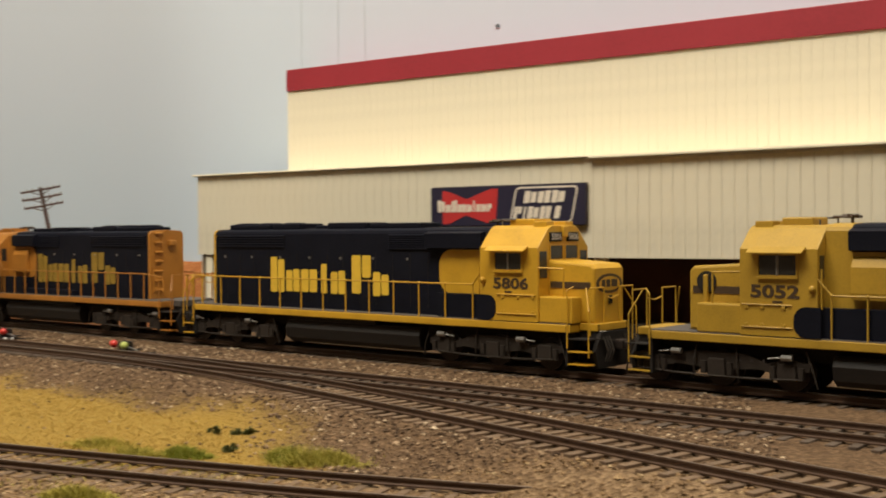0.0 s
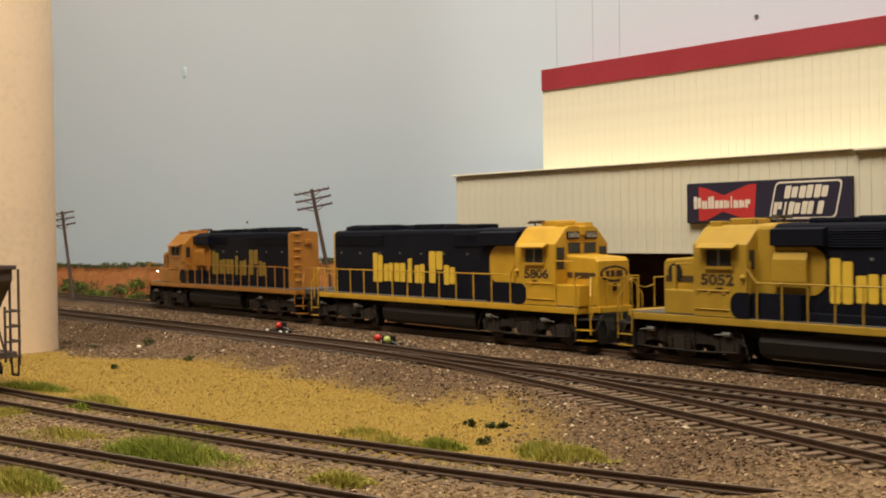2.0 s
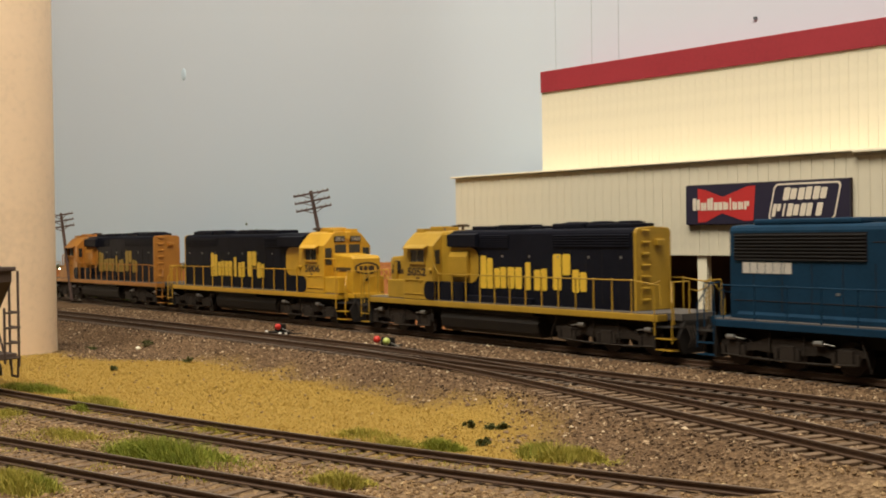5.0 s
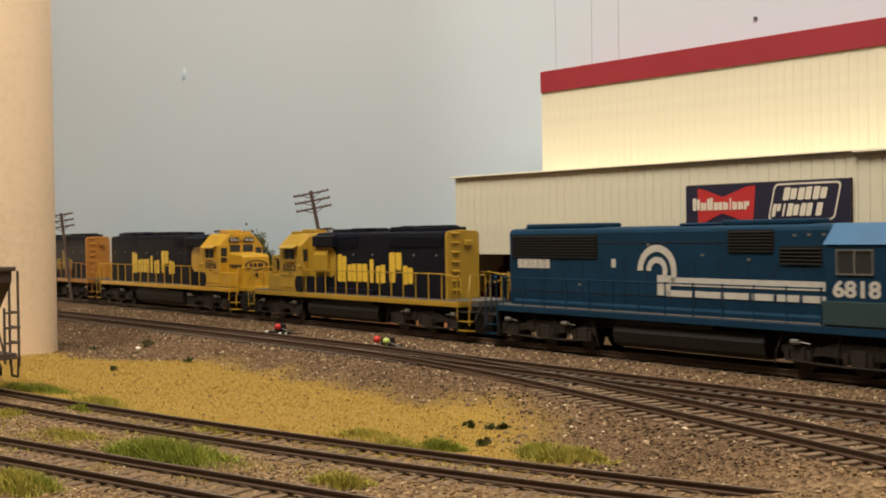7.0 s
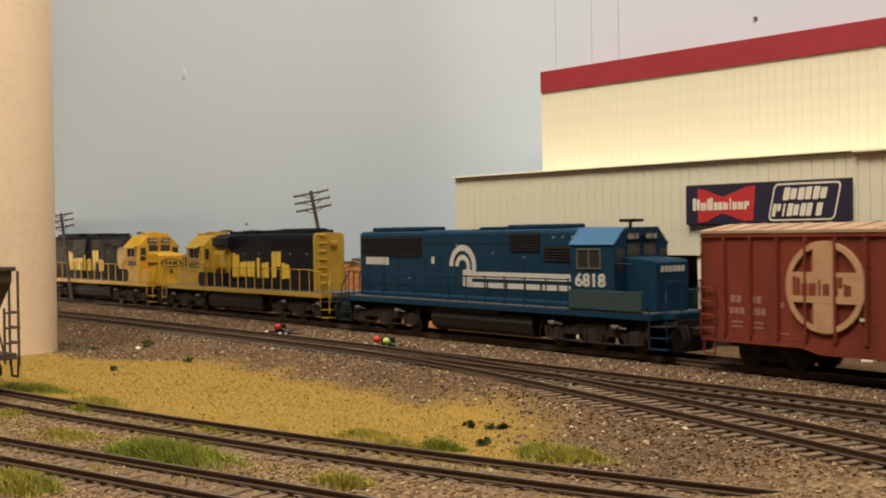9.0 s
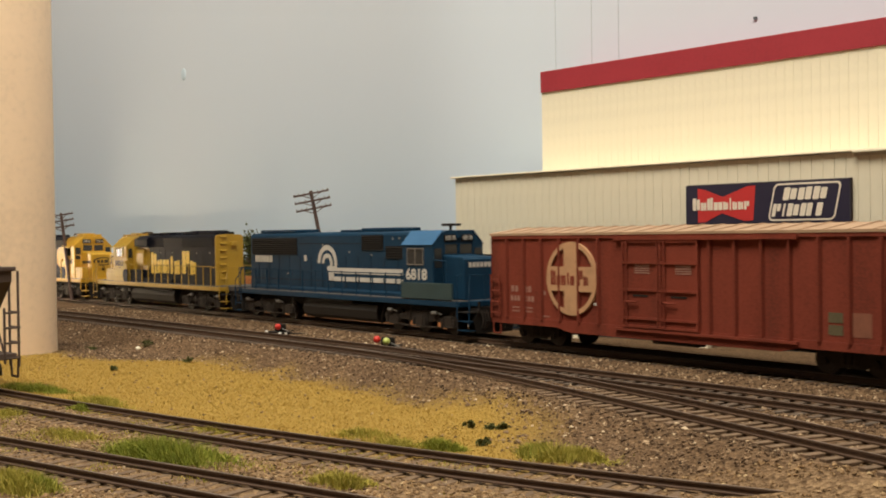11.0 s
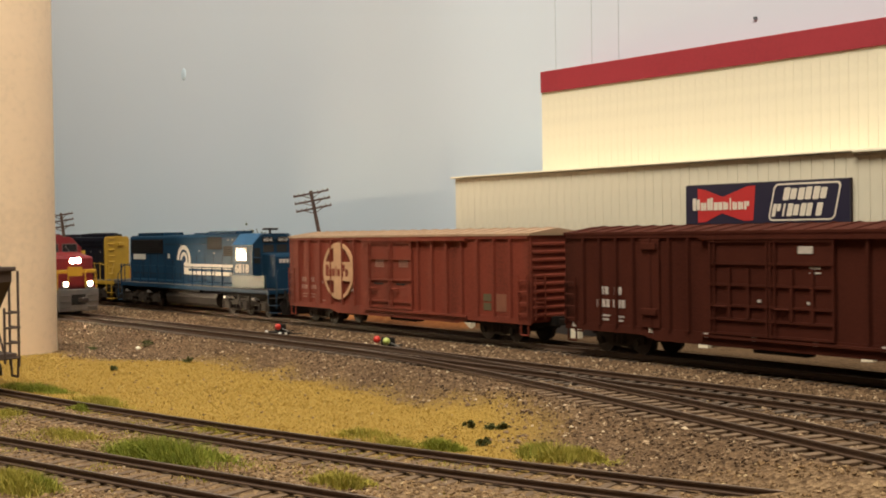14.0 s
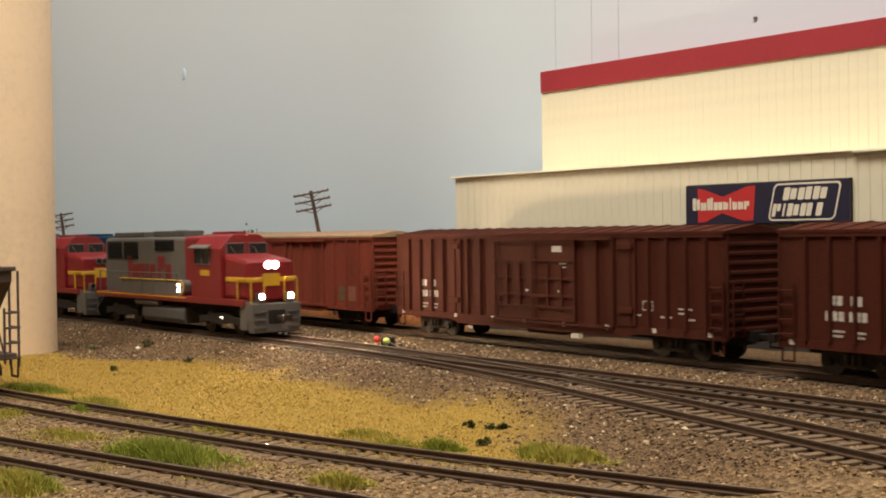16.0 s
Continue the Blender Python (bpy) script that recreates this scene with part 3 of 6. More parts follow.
def side_window(parent, x0, x1, z0, z1, y, sgn, frame, split=True, shade=True):
    ya, yb = sorted((y - sgn * 0.4, y + sgn * 0.08))
    g = box("cab_window", x0, x1, ya, yb, z0, z1, M_GLASS, parent, "dark cab side window")
    bm = bmesh.new()
    a, b = sorted((y, y + sgn * 0.45))
    for u0, u1, v0, v1 in ((x0 - 0.5, x0, z0 - 0.5, z1 + 0.5), (x1, x1 + 0.5, z0 - 0.5, z1 + 0.5), (x0, x1, z0 - 0.5, z0), (x0, x1, z1, z1 + 0.5)):
        bm_box(bm, u0, u1, a, b, v0, v1)
    if split:
        bm_box(bm, (x0 + x1) / 2 - 0.3, (x0 + x1) / 2 + 0.3, a, b, z0, z1)
    part("window_frame", bm, frame, g)
    if shade:
        plate("sunshade", [(y, z1 + 2.6), (y + sgn * 3.2, z1 + 0.9), (y + sgn * 3.2, z1 + 0.6), (y, z1 + 2.0)], x0 - 3, x1 + 3, frame, g, "sloping sunshade", axis="x")


def cab_body(parent, x0, x1, w, z0, eave, top, material, label):
    prof = [(-w, z0), (w, z0), (w, eave), (w * 0.60, top - 1.2), (w * 0.45, top), (-w * 0.45, top), (-w * 0.60, top - 1.2), (-w, eave)]
    return plate("cab", prof, x0, x1, material, parent, label, 0.35, "x")


def front_face(parent, x, material, number, frame, wz=(39.8, 44.6)):
    """Windows, number boards and lamps on the cab's front, above the nose."""
    for y0, y1 in ((-15, -10.6), (10.6, 15)):
        box("door_window", x - 0.3, x + 0.12, y0, y1, 33.0, 42.6, M_GLASS, parent, "dark cab door window")
    for y0, y1 in ((-8.6, -0.9), (0.9, 8.6)):
        wd = box("windshield", x - 0.3, x + 0.14, y0, y1, wz[0], wz[1], M_GLASS, parent, "dark windshield pane")
        bm = bmesh.new()
        for a, b, c, d in ((y0 - 0.4, y0, wz[0] - 0.4, wz[1] + 0.4), (y1, y1 + 0.4, wz[0] - 0.4, wz[1] + 0.4), (y0, y1, wz[0] - 0.4, wz[0]), (y0, y1, wz[1], wz[1] + 0.4)):
            bm_box(bm, x, x + 0.4, a, b, c, d)
        part("window_gasket", bm, frame, wd)
    for sgn in (-1, 1):
        nb = box("number_board", x - 0.2, x + 0.7, sgn * 5.4 - 3.6, sgn * 5.4 + 3.6, 46.0, 49.4, M_BLACK, parent, "black number board", 0.3)
        if number:
            letters("board_digits", number, 2.2, mm(x + 0.72, sgn * 5.4, 47.7, 90, 0, 90), M_WHITE, nb, "white digits")
    box("headlight_housing", x - 0.2, x + 1.2, -1.6, 1.6, 47.6, 51.6, material, parent, "cab headlight housing", 0.4)


def underframe(parent, x0, x1, material, tank, label, centers, step=3.7):
    box("frame_sill", x0, x1, -16, 16, 14.3, 17.0, material, parent, label, 0.25)
    box("walkway", x0 + 0.4, x1 - 0.4, -15.6, 15.6, 17.0, 17.4, M_DECK, parent, "grey walkway deck")
    box("underframe", x0 + 6, x1 - 6, -9, 9, 9.5, 14.3, M_BLACK, parent)
    t0, t1 = tank
    bm = bmesh.new()
    bm_prism(bm, [(-13.6, 5.0), (-11, 3.0), (11, 3.0), (13.6, 5.0), (14.4, 9.2), (13.0, 12.2), (-13.0, 12.2), (-14.4, 9.2)], t0, t1, "x", 0.5)
    part("fuel_tank", bm, M_TANK, parent, "grimy dark fuel tank")
    for sgn in (-1, 1):
        bm = bmesh.new()
        bm_rod(bm, (t0 + 4, sgn * 12.6, 13.4), (t1 - 24, sgn * 12.6, 13.4), 1.2, 10)
        part("air_reservoir", bm, M_TANK, parent)
    for c in centers:
        truck3(parent, c)


M_TANK = mat("grimy_tank_paint", (0.014, 0.0115, 0.010), 0.6, 0, 0.3, 150, 1800, 0.15, spec=0.3)


def pilot(parent, x, d):
    x0, x1 = sorted((x, x + d * 1.6))
    plate("pilot", [(-11, 2.0), (11, 2.0), (13, 8), (9, 14.6), (-9, 14.6), (-13, 8)], x0, x1, M_BLACK, parent, "black pilot plate", axis="x")
    rods("hoses", [[(x + d * 2, s * (5 + k * 1.8), 13), (x + d * 4.5, s * (5.5 + k * 1.8), 8), (x + d * 3.4, s * (6 + k * 1.8), 4.5)] for s in (-1, 1) for k in range(3)], 0.32, M_TRUCK, parent, "hanging dark air hoses")
    rods("cut_lever", [[(x + d * 2.2, -13, 12.5), (x + d * 2.6, -4, 11.5), (x + d * 2.6, 4, 11.5), (x + d * 2.2, 13, 12.5)]], 0.3, M_TRUCK, parent)


def santa_loco(name, label, paint, number, near, hood_rear, cab, nose, ends, letter_at, airbox, half, roof, word_paint, rear_half, roof_top):
    """A six-axle hood unit in blue and yellow. near: the side (-1 or +1 in local y) towards the layout's edge."""
    t = thing(name, Matrix.Identity(4), label, "locomotive", "blue and yellow diesel locomotives")
    c0, c1 = cab
    e0, e1 = ends
    underframe(t, e0, e1, paint, (-34, 38) if half < 122 else (-38, 40), "painted frame sill", (-76, 76))
    # long hood
    hood = plate("long_hood", hood_profile(10.3, 17.4, 51.5), hood_rear + 1.6, c0 - 20, M_BLUE, t, "dark blue long hood", axis="x")
    plate("rear_end", hood_profile(10.32, 17.4, 51.5), hood_rear, hood_rear + 1.6, paint, t, "yellow rear end of the hood", 0.3, "x")
    split = airbox > 25  # two of the engines have a yellow band and a filter box behind the cab
    plate("front_hood", hood_profile(10.3, 17.4, 51.5), c0 - 20, c0 - (8 if split else 0), M_BLUE, t, "dark blue hood behind the cab", axis="x")
    if split:
        plate("hood_band", hood_profile(10.34, 17.4, 51.5), c0 - 8, c0, paint, t, "yellow band of the hood behind the cab", axis="x")
    for sgn in (-1, 1):
        y = sgn * 10.3
        ya, yb = sorted((y - sgn * 0.5, y + sgn * 0.35))
        plate("yellow_hood_panel", rnd_rect(c0 - airbox, c0 + 0.2, 26.2, 43.0, 6.0, 6, (1, 0, 0, 1)), ya, yb, paint, t, "rounded yellow panel of the hood")
        yc, yd = sorted((y, y + sgn * 4.2))
        plate("side_box", rnd_rect(c0 - 22, c0 + 7, 17.4, 26.4, 3.8, 6, (0, 1, 1, 0)), yc, yd, M_BLUE, t, "dark blue rounded side box")
        ye, yf = sorted((sgn * 15.8, sgn * 16.14))
        plate("side_box_front", rnd_rect(c0 - 1, c0 + 7.5, 17.4, 26.6, 3.8, 6, (0, 1, 1, 0)), ye, yf, M_BLUE, t, "dark blue rounded corner under the cab")
        plate("upper_duct", [(y, 50.0), (y + sgn * 2.8, 49.2), (y + sgn * 2.8, 43.6), (y, 43.2)], c0 - 30, c0 - (8 if split else 2), M_BLUE, t, "dark blower duct", axis="x")
        louvre(t, hood_rear + 3, hood_rear + 50, 43.5, 49.2, y, sgn, M_BLUE, 5, "dark radiator shutters")
        louvre(t, c0 - 52, c0 - 30, 43.0, 49.2, y, sgn, M_BLUE, 7)
        rods("door_seams", [[(x, y + sgn * 0.06, 20), (x, y + sgn * 0.06, 41.5)] for x in np.arange(hood_rear + 10, c0 - 24, 9.5)], 0.13, M_BLACK, t, "hood door edges", 4)
        bm = bmesh.new()
        bm_box(bm, 0, 1.0, min(y, y + sgn * 0.25), max(y, y + sgn * 0.25), 38.6, 39.6)
        latch = mesh_of("door_latch", bm, M_STEEL)
        for x in np.arange(hood_rear + 8, c0 - 26, 19.0):
            piece("door_latch", latch, t, mm(x, 0, 0), "small bright latch")
    if split:
        for sgn in (-1, 1):
            box("walkway_duct", -28, c0 - 22, *sorted((sgn * 10.3, sgn * 13.0)), 17.4, 20.4, M_BLUE, t, "dark blue duct along the walkway", 0.4)
    word_blocks(t, letter_at, 25.2, 0.98, near * 10.32, near, word_paint)
    if split:
        for sgn in (-1, 1):
            y = sgn * 10.3
            bm = bmesh.new()
            bm_prism(bm, [(y, 29), (y + sgn * 2.2, 29), (y + sgn * 2.6, 31), (y + sgn * 2.6, 38.6), (y + sgn * 1.6, 41), (y, 41.8)], c0 - 23, c0 - 8.5, "x", 0.4)
            part("filter_box", bm, paint, t, "yellow filter box on the hood")
    roof_gear(t, hood_rear, M_BLUE, roof)
    # rear details
    bm = bmesh.new()
    bm_prism(bm, [(hood_rear, 0.9), (hood_rear - 1.0, 0.5), (hood_rear - 1.0, 0), (hood_rear, 0)], -2.3, 2.3, "y")
    rung = mesh_of("drop_step", bm, paint)
    for z in np.arange(21.5, 50, 4.7):
        piece("drop_step", rung, t, mm(0, near * 5.0, z))
    rods("end_grab", [[(hood_rear - 0.9, yy, 20), (hood_rear - 0.9, yy, 34)] for yy in (-8.6, 8.6)], 0.28, paint, t, "grab irons on the hood end")
    box("rear_lamp", hood_rear - 1.8, hood_rear + 0.2, *sorted((-near * 0.4, -near * 4.8)), 43.6, 46.6, paint, t, "rear headlight housing", 0.5)
    # cab and nose
    cb = cab_body(t, c0, c1, 16.0, 17.4, 43.9, roof_top, paint, "yellow cab")
    box("cab_roof_hatch", c0 + 6, c1 - 9, -5.5, 5.5, roof_top - 0.2, roof_top + 2.4, paint, t, "raised cab roof box", 0.5)
    box("roof_vent", c1 - 7.5, c1 - 1.5, -8.4, -3.4, roof_top - 1.4, roof_top + 1.4, paint, t, "small roof vent", 0.3)
    box("roof_vent", c1 - 7.5, c1 - 1.5, 3.4, 8.4, roof_top - 1.4, roof_top + 1.4, paint, t, "small roof vent", 0.3)
    rods("radio_aerial", [[(c0 + 3, -6, roof_top), (c0 + 3, -6, roof_top + 2.2), (c0 + 9, -6, roof_top + 2.2)], [(c0 + 4, 5, roof_top), (c0 + 4, 5, roof_top + 1.6)]], 0.35, M_DECK, t, "grey roof aerial")
    for sgn in (-1, 1):
        side_window(cb, (c0 + c1) / 2 - 6, (c0 + c1) / 2 + 6, 36.0, 42.0, sgn * 16.0, sgn, paint)
        box("rear_door_window", c0 - 0.12, c0 + 0.3, *sorted((sgn * 11.6, sgn * 14.6)), 35, 42, M_GLASS, cb, "dark window of the cab's rear door")
        rods("window_posts", [[((c0 + c1) / 2, sgn * 16.2, 36), ((c0 + c1) / 2, sgn * 16.2, 42)]], 0.45, M_STEEL, cb, "bright window post", 6)
        box("arm_rest", (c0 + c1) / 2 - 6.5, (c0 + c1) / 2 + 6.5, *sorted((sgn * 16, sgn * 16.9)), 34.9, 35.5, paint, cb, "window sill ledge")
        bm = bmesh.new()
        for u in (c0 + 10, c0 + 17, c1 - 3):
            for zz in (20.2, 25.6):
                bm_box(bm, u, u + 1.3, *sorted((sgn * 16.0, sgn * 16.35)), zz, zz + 1.0, 0.12)
        part("cab_latches", bm, paint, cb, "small cast hinges and latches")
        if sgn == near:
            bm = bmesh.new()
            bm_ball(bm, (c0 + 1.6, sgn * 16.3, 32.0), 1.1, 8, 6)
            part("class_lamp", bm, paint, cb, "round painted marker lamp")
        rods("cab_seams", [[(c0 + 8, sgn * 16.1, 26.9), (c1 - 1, sgn * 16.1, 26.9)], [(c0 + 8, sgn * 16.1, 20.0), (c1 - 1, sgn * 16.1, 20.0)]], 0.32, paint, cb)
        rods("cab_grab", [[(c0 - 1, sgn * 15.4, 26), (c0 - 1, sgn * 15.4, 38)]], 0.34, paint, cb)
    if number:
        letters("cab_number", number, 3.7, mm((c0 + c1) / 2 + 1, near * 16.05, 30.8) @ (SIDE if near < 0 else Matrix.Rotation(math.pi, 4, "Z") @ SIDE), M_BROWNTXT, cb, "dark brown painted number", 0.1, 0.16, 1.5)
    box("cab_class_bar", (c0 + c1) / 2 - 1.6, (c0 + c1) / 2 + 1.6, *sorted((near * 16.02, near * 16.12)), 27.5, 28.2, M_BROWNTXT, cb)
    front_face(cb, c1, paint, number, paint)
    bm = bmesh.new()
    bm_prism(bm, [(c1 - 0.2, 17.4), (nose, 17.4), (nose, 36.6), (nose - 1.6, 38.2), (c1 - 0.2, 39.4)], -9.6, 9.6, "y", 0.9)
    ns = part("short_hood", bm, paint, t, "yellow short nose")
    for sgn in (-1, 1):
        ya, yb = sorted((sgn * 9.55, sgn * 9.75))
        box("nose_band", c1 + 1, nose - 1.5, ya, yb, 29.4, 31.8, M_BROWNTXT, ns, "dark band on the nose")
        y0, y1 = sorted((sgn * 9.6, sgn * 15.4))
        box("battery_box", c1, c1 + (nose - c1) * 0.72, y0, y1, 17.4, 26.6, paint, t, "yellow battery box beside the nose", 0.4)
        rods("nose_rail", [[(c1 + 10, sgn * 14.6, 17), (c1 + 10, sgn * 14.6, 36.5), (c1, sgn * 15.4, 36.8)]], 0.36, paint, t, "yellow grab rail")
    bm = bmesh.new()
    ring = [(8.4 * math.cos(a), 3.5 * math.sin(a)) for a in np.linspace(0, 2 * math.pi, 24, endpoint=False)]
    bm_prism(bm, [(u, 31.2 + v) for u, v in ring], nose, nose + 0.15, "x")
    part("nose_emblem", bm, M_BROWNTXT, ns, "dark oval emblem as a plain shape")
    bm = bmesh.new()
    bm_prism(bm, [(u * 0.8, 31.2 + v * 0.72) for u, v in ring], nose + 0.15, nose + 0.25, "x")
    part("emblem_fill", bm, paint, ns)
    for y0, y1 in ((-5.2, -3.0), (-2.2, 0.2), (1.0, 4.8)):
        box("emblem_bar", nose + 0.2, nose + 0.35, y0, y1, 30.0, 32.6, M_BROWNTXT, ns)
    box("nose_light", nose, nose + 0.9, -1.0, 1.0, 24.0, 27.0, M_BLACK, ns, "small nose lamp bracket", 0.3)
    if split:
        bm = bmesh.new()
        bm_rod(bm, (nose - 6.5, near * 9.6, 33.2), (nose - 6.5, near * 10.2, 33.2), 3.4, 18)
        bw = part("brake_wheel", bm, M_BLACK, ns, "dark hand brake wheel")
        box("brake_housing", nose - 7.3, nose - 5.7, *sorted((near * 9.6, near * 10.9)), 23.5, 35.5, paint, bw, "yellow brake chain cover", 0.3)
    # rails, steps, ends
    n = 13
    xs = [hood_rear - 2 + (c0 - 4 - hood_rear + 2) * i / (n - 1) for i in range(n)]
    for sgn in (-1, 1):
        handrails(t, xs, sgn * 15.4, 17.1, 30.2, paint, [[(xs[-1], sgn * 15.4, 30.2), (c0 + 1, sgn * 15.6, 36)], [(xs[0], sgn * 15.4, 30.2), (e0 - 1, sgn * 15.4, 28.6), (e0 - 2, sgn * 15.4, 21)]])
    step_well(t, e0 + 1, -1, paint, M_BLACK)
    step_well(t, e1 - 1, 1, paint, M_BLACK)
    box("rear_deck", e0 - 7.5, e0, -10, 10, 14.8, 17.4, M_DECK, t)
    box("front_deck", e1, e1 + 7.5, -10, 10, 14.8, 17.4, paint, t, "yellow anticlimber deck", 0.3)
    end_rail(t, e0 - 7, paint)
    end_rail(t, e1 + 7, paint)
    pilot(t, e0 - 7, -1)
    pilot(t, e1 + 7, 1)
    coupler(t, -rear_half + 8, -1)
    coupler(t, half - 8, 1)
    rods("horn", [[(c0 - 6, -2.5, 53.6), (c0 - 1, -2.5, 53.6)], [(c0 - 6, 0, 54.0), (c0 - 1, 0, 54.0)], [(c0 - 5, 2.5, 53.6), (c0 + 1, 2.5, 53.6)], [(c0 - 4, -3, 54), (c0 - 4, 3, 54)], [(c0 - 4, 0, 51), (c0 - 4, 0, 53.6)]], 0.5, M_BROWNTXT, t, "air horn cluster")
    return t


M_LETTERDIM = mat("faded_yellow_lettering_paint", (0.27, 0.17, 0.02), 0.6, 0, 0.4, 250, 2000, 0)
M_LETTER = mat("yellow_lettering_paint", (0.72, 0.47, 0.045), 0.5, 0, 0.1, 200, 2000, 0)

ROOF_A = ((-84, -58, 7.2, 53.3), (-56, -36, 7.0, 53.7), (-26, -19, 4.0, 52.9), (-15, 2, 6.8, 53.6), (3.5, 22, 6.6, 53.2))
loco_a = santa_loco("diesel_locomotive", "weathered blue and orange-yellow diesel locomotive leading the train", M_ORANGE, "", 1, -90, (41.5, 66.8), 88, (-106, 100), -25.5, 29.5, 120.5, ROOF_A, M_LETTERDIM, 117.2, 51.2)
loco_b = santa_loco("diesel_locomotive", "bright yellow and dark blue diesel locomotive with long hood", M_YELLOW, "5806", -1, -92, (72.0, 98.5), 118, (-101, 112), -15.5, 24.5, 123.5, ((-84, -56, 7.2, 53.6), (-54, -36, 7.2, 53.9), (-30, -22, 4.0, 53.0), (-19, 4, 6.8, 54.0), (6, 34, 6.6, 53.6)), M_LETTER, 112.7, 52.0)
loco_c = santa_loco("diesel_locomotive", "faded yellow and dark blue diesel locomotive facing backwards", M_YELLOWB, "5052", 1, -90, (41.5, 66.8), 88, (-106, 100), -25.5, 29.5, 120.5, ROOF_A, M_LETTER, 120.5, 51.2)

bm = bmesh.new()
bm_ball(bm, (107.0, 6.0, 24.0), 0.55, 10, 8)
part("marker_light", bm, M_MARKER, loco_a, "small lit marker lamp")


def blue_loco():
    t = thing("diesel_locomotive", Matrix.Identity(4), "weathered bright blue diesel locomotive with white stripes", "locomotive")
    P = M_CRBLUE
    hr, c0, c1, nose, e0, e1 = -106, 67, 93, 110, -110, 113
    underframe(t, e0, e1, P, (-36, 40), "blue frame sill", (-78, 78))
    plate("long_hood", hood_profile(10.3, 17.4, 51.6), hr, c0, P, t, "bright blue long hood", 0.3, "x")
    for sgn in (-1, 1):
        y = sgn * 10.3
        louvre(t, hr + 2, -48, 38.6, 48.6, y, sgn, M_GRILLE, 8, "black radiator grille")
        louvre(t, 21, 42, 41.6, 49.8, y, sgn, M_GRILLE, 7, "black inlet grille")
        louvre(t, 44, 62, 37.2, 43.8, y, sgn, M_GRILLE, 5, "black lower grille")
        rods("panel_seams", [[(x, y + sgn * 0.05, 20), (x, y + sgn * 0.05, 38)] for x in np.arange(-95, 60, 12.5)] + [[(-46, y + sgn * 0.05, 45.2), (20, y + sgn * 0.05, 45.2)], [(hr + 2, y + sgn * 0.05, 24), (c0, y + sgn * 0.05, 24)]], 0.14, M_BLACK, t, "panel joints", 4)
        bm = bmesh.new()
        bm_box(bm, 0, 1.4, min(y, y + sgn * 0.2), max(y, y + sgn * 0.2), 0, 0.9)
        eye = mesh_of("lifting_eye", bm, M_STEEL)
        for x, z in ((-20, 44), (8, 40), (30, 38.5), (50, 47.2), (56, 47.4), (62, 47.4), (14, 24), (-60, 27)):
            piece("lifting_eye", eye, t, mm(x, 0, z))
        plate("side_skirt", [(sgn * 10.3, 17.4), (sgn * 11.6, 17.4), (sgn * 11.6, 19), (sgn * 10.3, 20)], hr + 4, c0, P, t, axis="x")
    f = -10.32
    # white wheel-and-rail emblem as plain shapes: two arcs and a double band
    for r0, r1 in ((7.6, 10.4), (3.2, 5.6)):
        cx, cz = -14.6, 34.0
        arc = [(cx + r1 * math.cos(a), cz + r1 * math.sin(a)) for a in np.linspace(-0.5, math.pi, 18)] + [(cx + r0 * math.cos(a), cz + r0 * math.sin(a)) for a in np.linspace(math.pi, -0.5, 18)]
        bm = bmesh.new()
        A = [bm.verts.new((u, f - 0.2, v)) for u, v in arc]
        B = [bm.verts.new((u, f, v)) for u, v in arc]
        n = len(arc)
        for i in range(n // 2 - 1):
            bm.faces.new((A[i], A[i + 1], A[n - 2 - i], A[n - 1 - i]))
        for i in range(n):
            bm.faces.new((A[i], B[i], B[(i + 1) % n], A[(i + 1) % n]))
        bmesh.ops.recalc_face_normals(bm, faces=bm.faces[:])
        part("emblem_arc", bm, M_WHITE, t, "white arc of the emblem")
    box("emblem_stem", -14.4, -7.5, f - 0.2, f, 24.4, 32.4, M_WHITE, t, "white stem of the emblem")
    box("upper_stripe", -7.5, 64, f - 0.2, f, 28.4, 31.6, M_WHITE, t, "white side stripe")
    for i, (a, b) in enumerate(((-11, 4), (5, 18), (19, 31), (32, 42), (43, 53), (54, 64))):
        box("stripe_block", a, b - 0.6, f - 0.2, f, 24.2, 26.6, M_WHITE, t, "white block of the lower stripe")
    x = -100.0
    for w in (3.6, 3.4, 3.4, 3.4, 3.6, 1.4, 3.2):
        box("name_block", x, x + w - 0.4, f - 0.16, f, 34.0, 38.0, M_WHITE, t, "white block of the painted name")
        x += w
    box("builder_mark", -40, -37.6, f - 0.16, f, 35, 38.5, M_WHITE, t)
    roof = M_CRBLUE
    for x0, x1, w, z1 in ((-97, -52, 8.0, 53.6), (-6, 12, 7.0, 52.8), (14, 54, 6.0, 53.6)):
        box("roof_hatch", x0, x1, -w, w, 51.4, z1, roof, t, "blue raised roof hatch", 0.7)
    cb = cab_body(t, c0, c1, 16.0, 17.4, 44.7, 51.6, P, "blue cab")
    for sgn in (-1, 1):
        side_window(cb, c0 + 5, c1 - 8, 34.9, 42.4, sgn * 16.0, sgn, M_STEEL, True, False)
        plate("cab_slope", [(sgn * 16.1, 44.8), (sgn * 16.5, 44.5), (sgn * 9.9, 51.7), (sgn * 9.5, 51.6)], c0 - 0.4, c1 + 0.2, M_CRLIT, cb, "sloping roof edge in blue lightened for overhead light", axis="x")
    letters("cab_number", "6818", 5.2, mm((c0 + c1) / 2 - 1.0, -16.05, 29.4) @ SIDE, M_WHITE, cb, "white painted number", 0.1, 0.22, 1.2)
    front_face(cb, c1, P, "6818", P)
    bm = bmesh.new()
    bm_prism(bm, [(c1 - 0.2, 17.4), (nose, 17.4), (nose, 37.2), (nose - 1.5, 38.4), (c1 - 0.2, 39.4)], -9.8, 9.8, "y", 0.7)
    ns = part("short_hood", bm, P, t, "blue short nose")
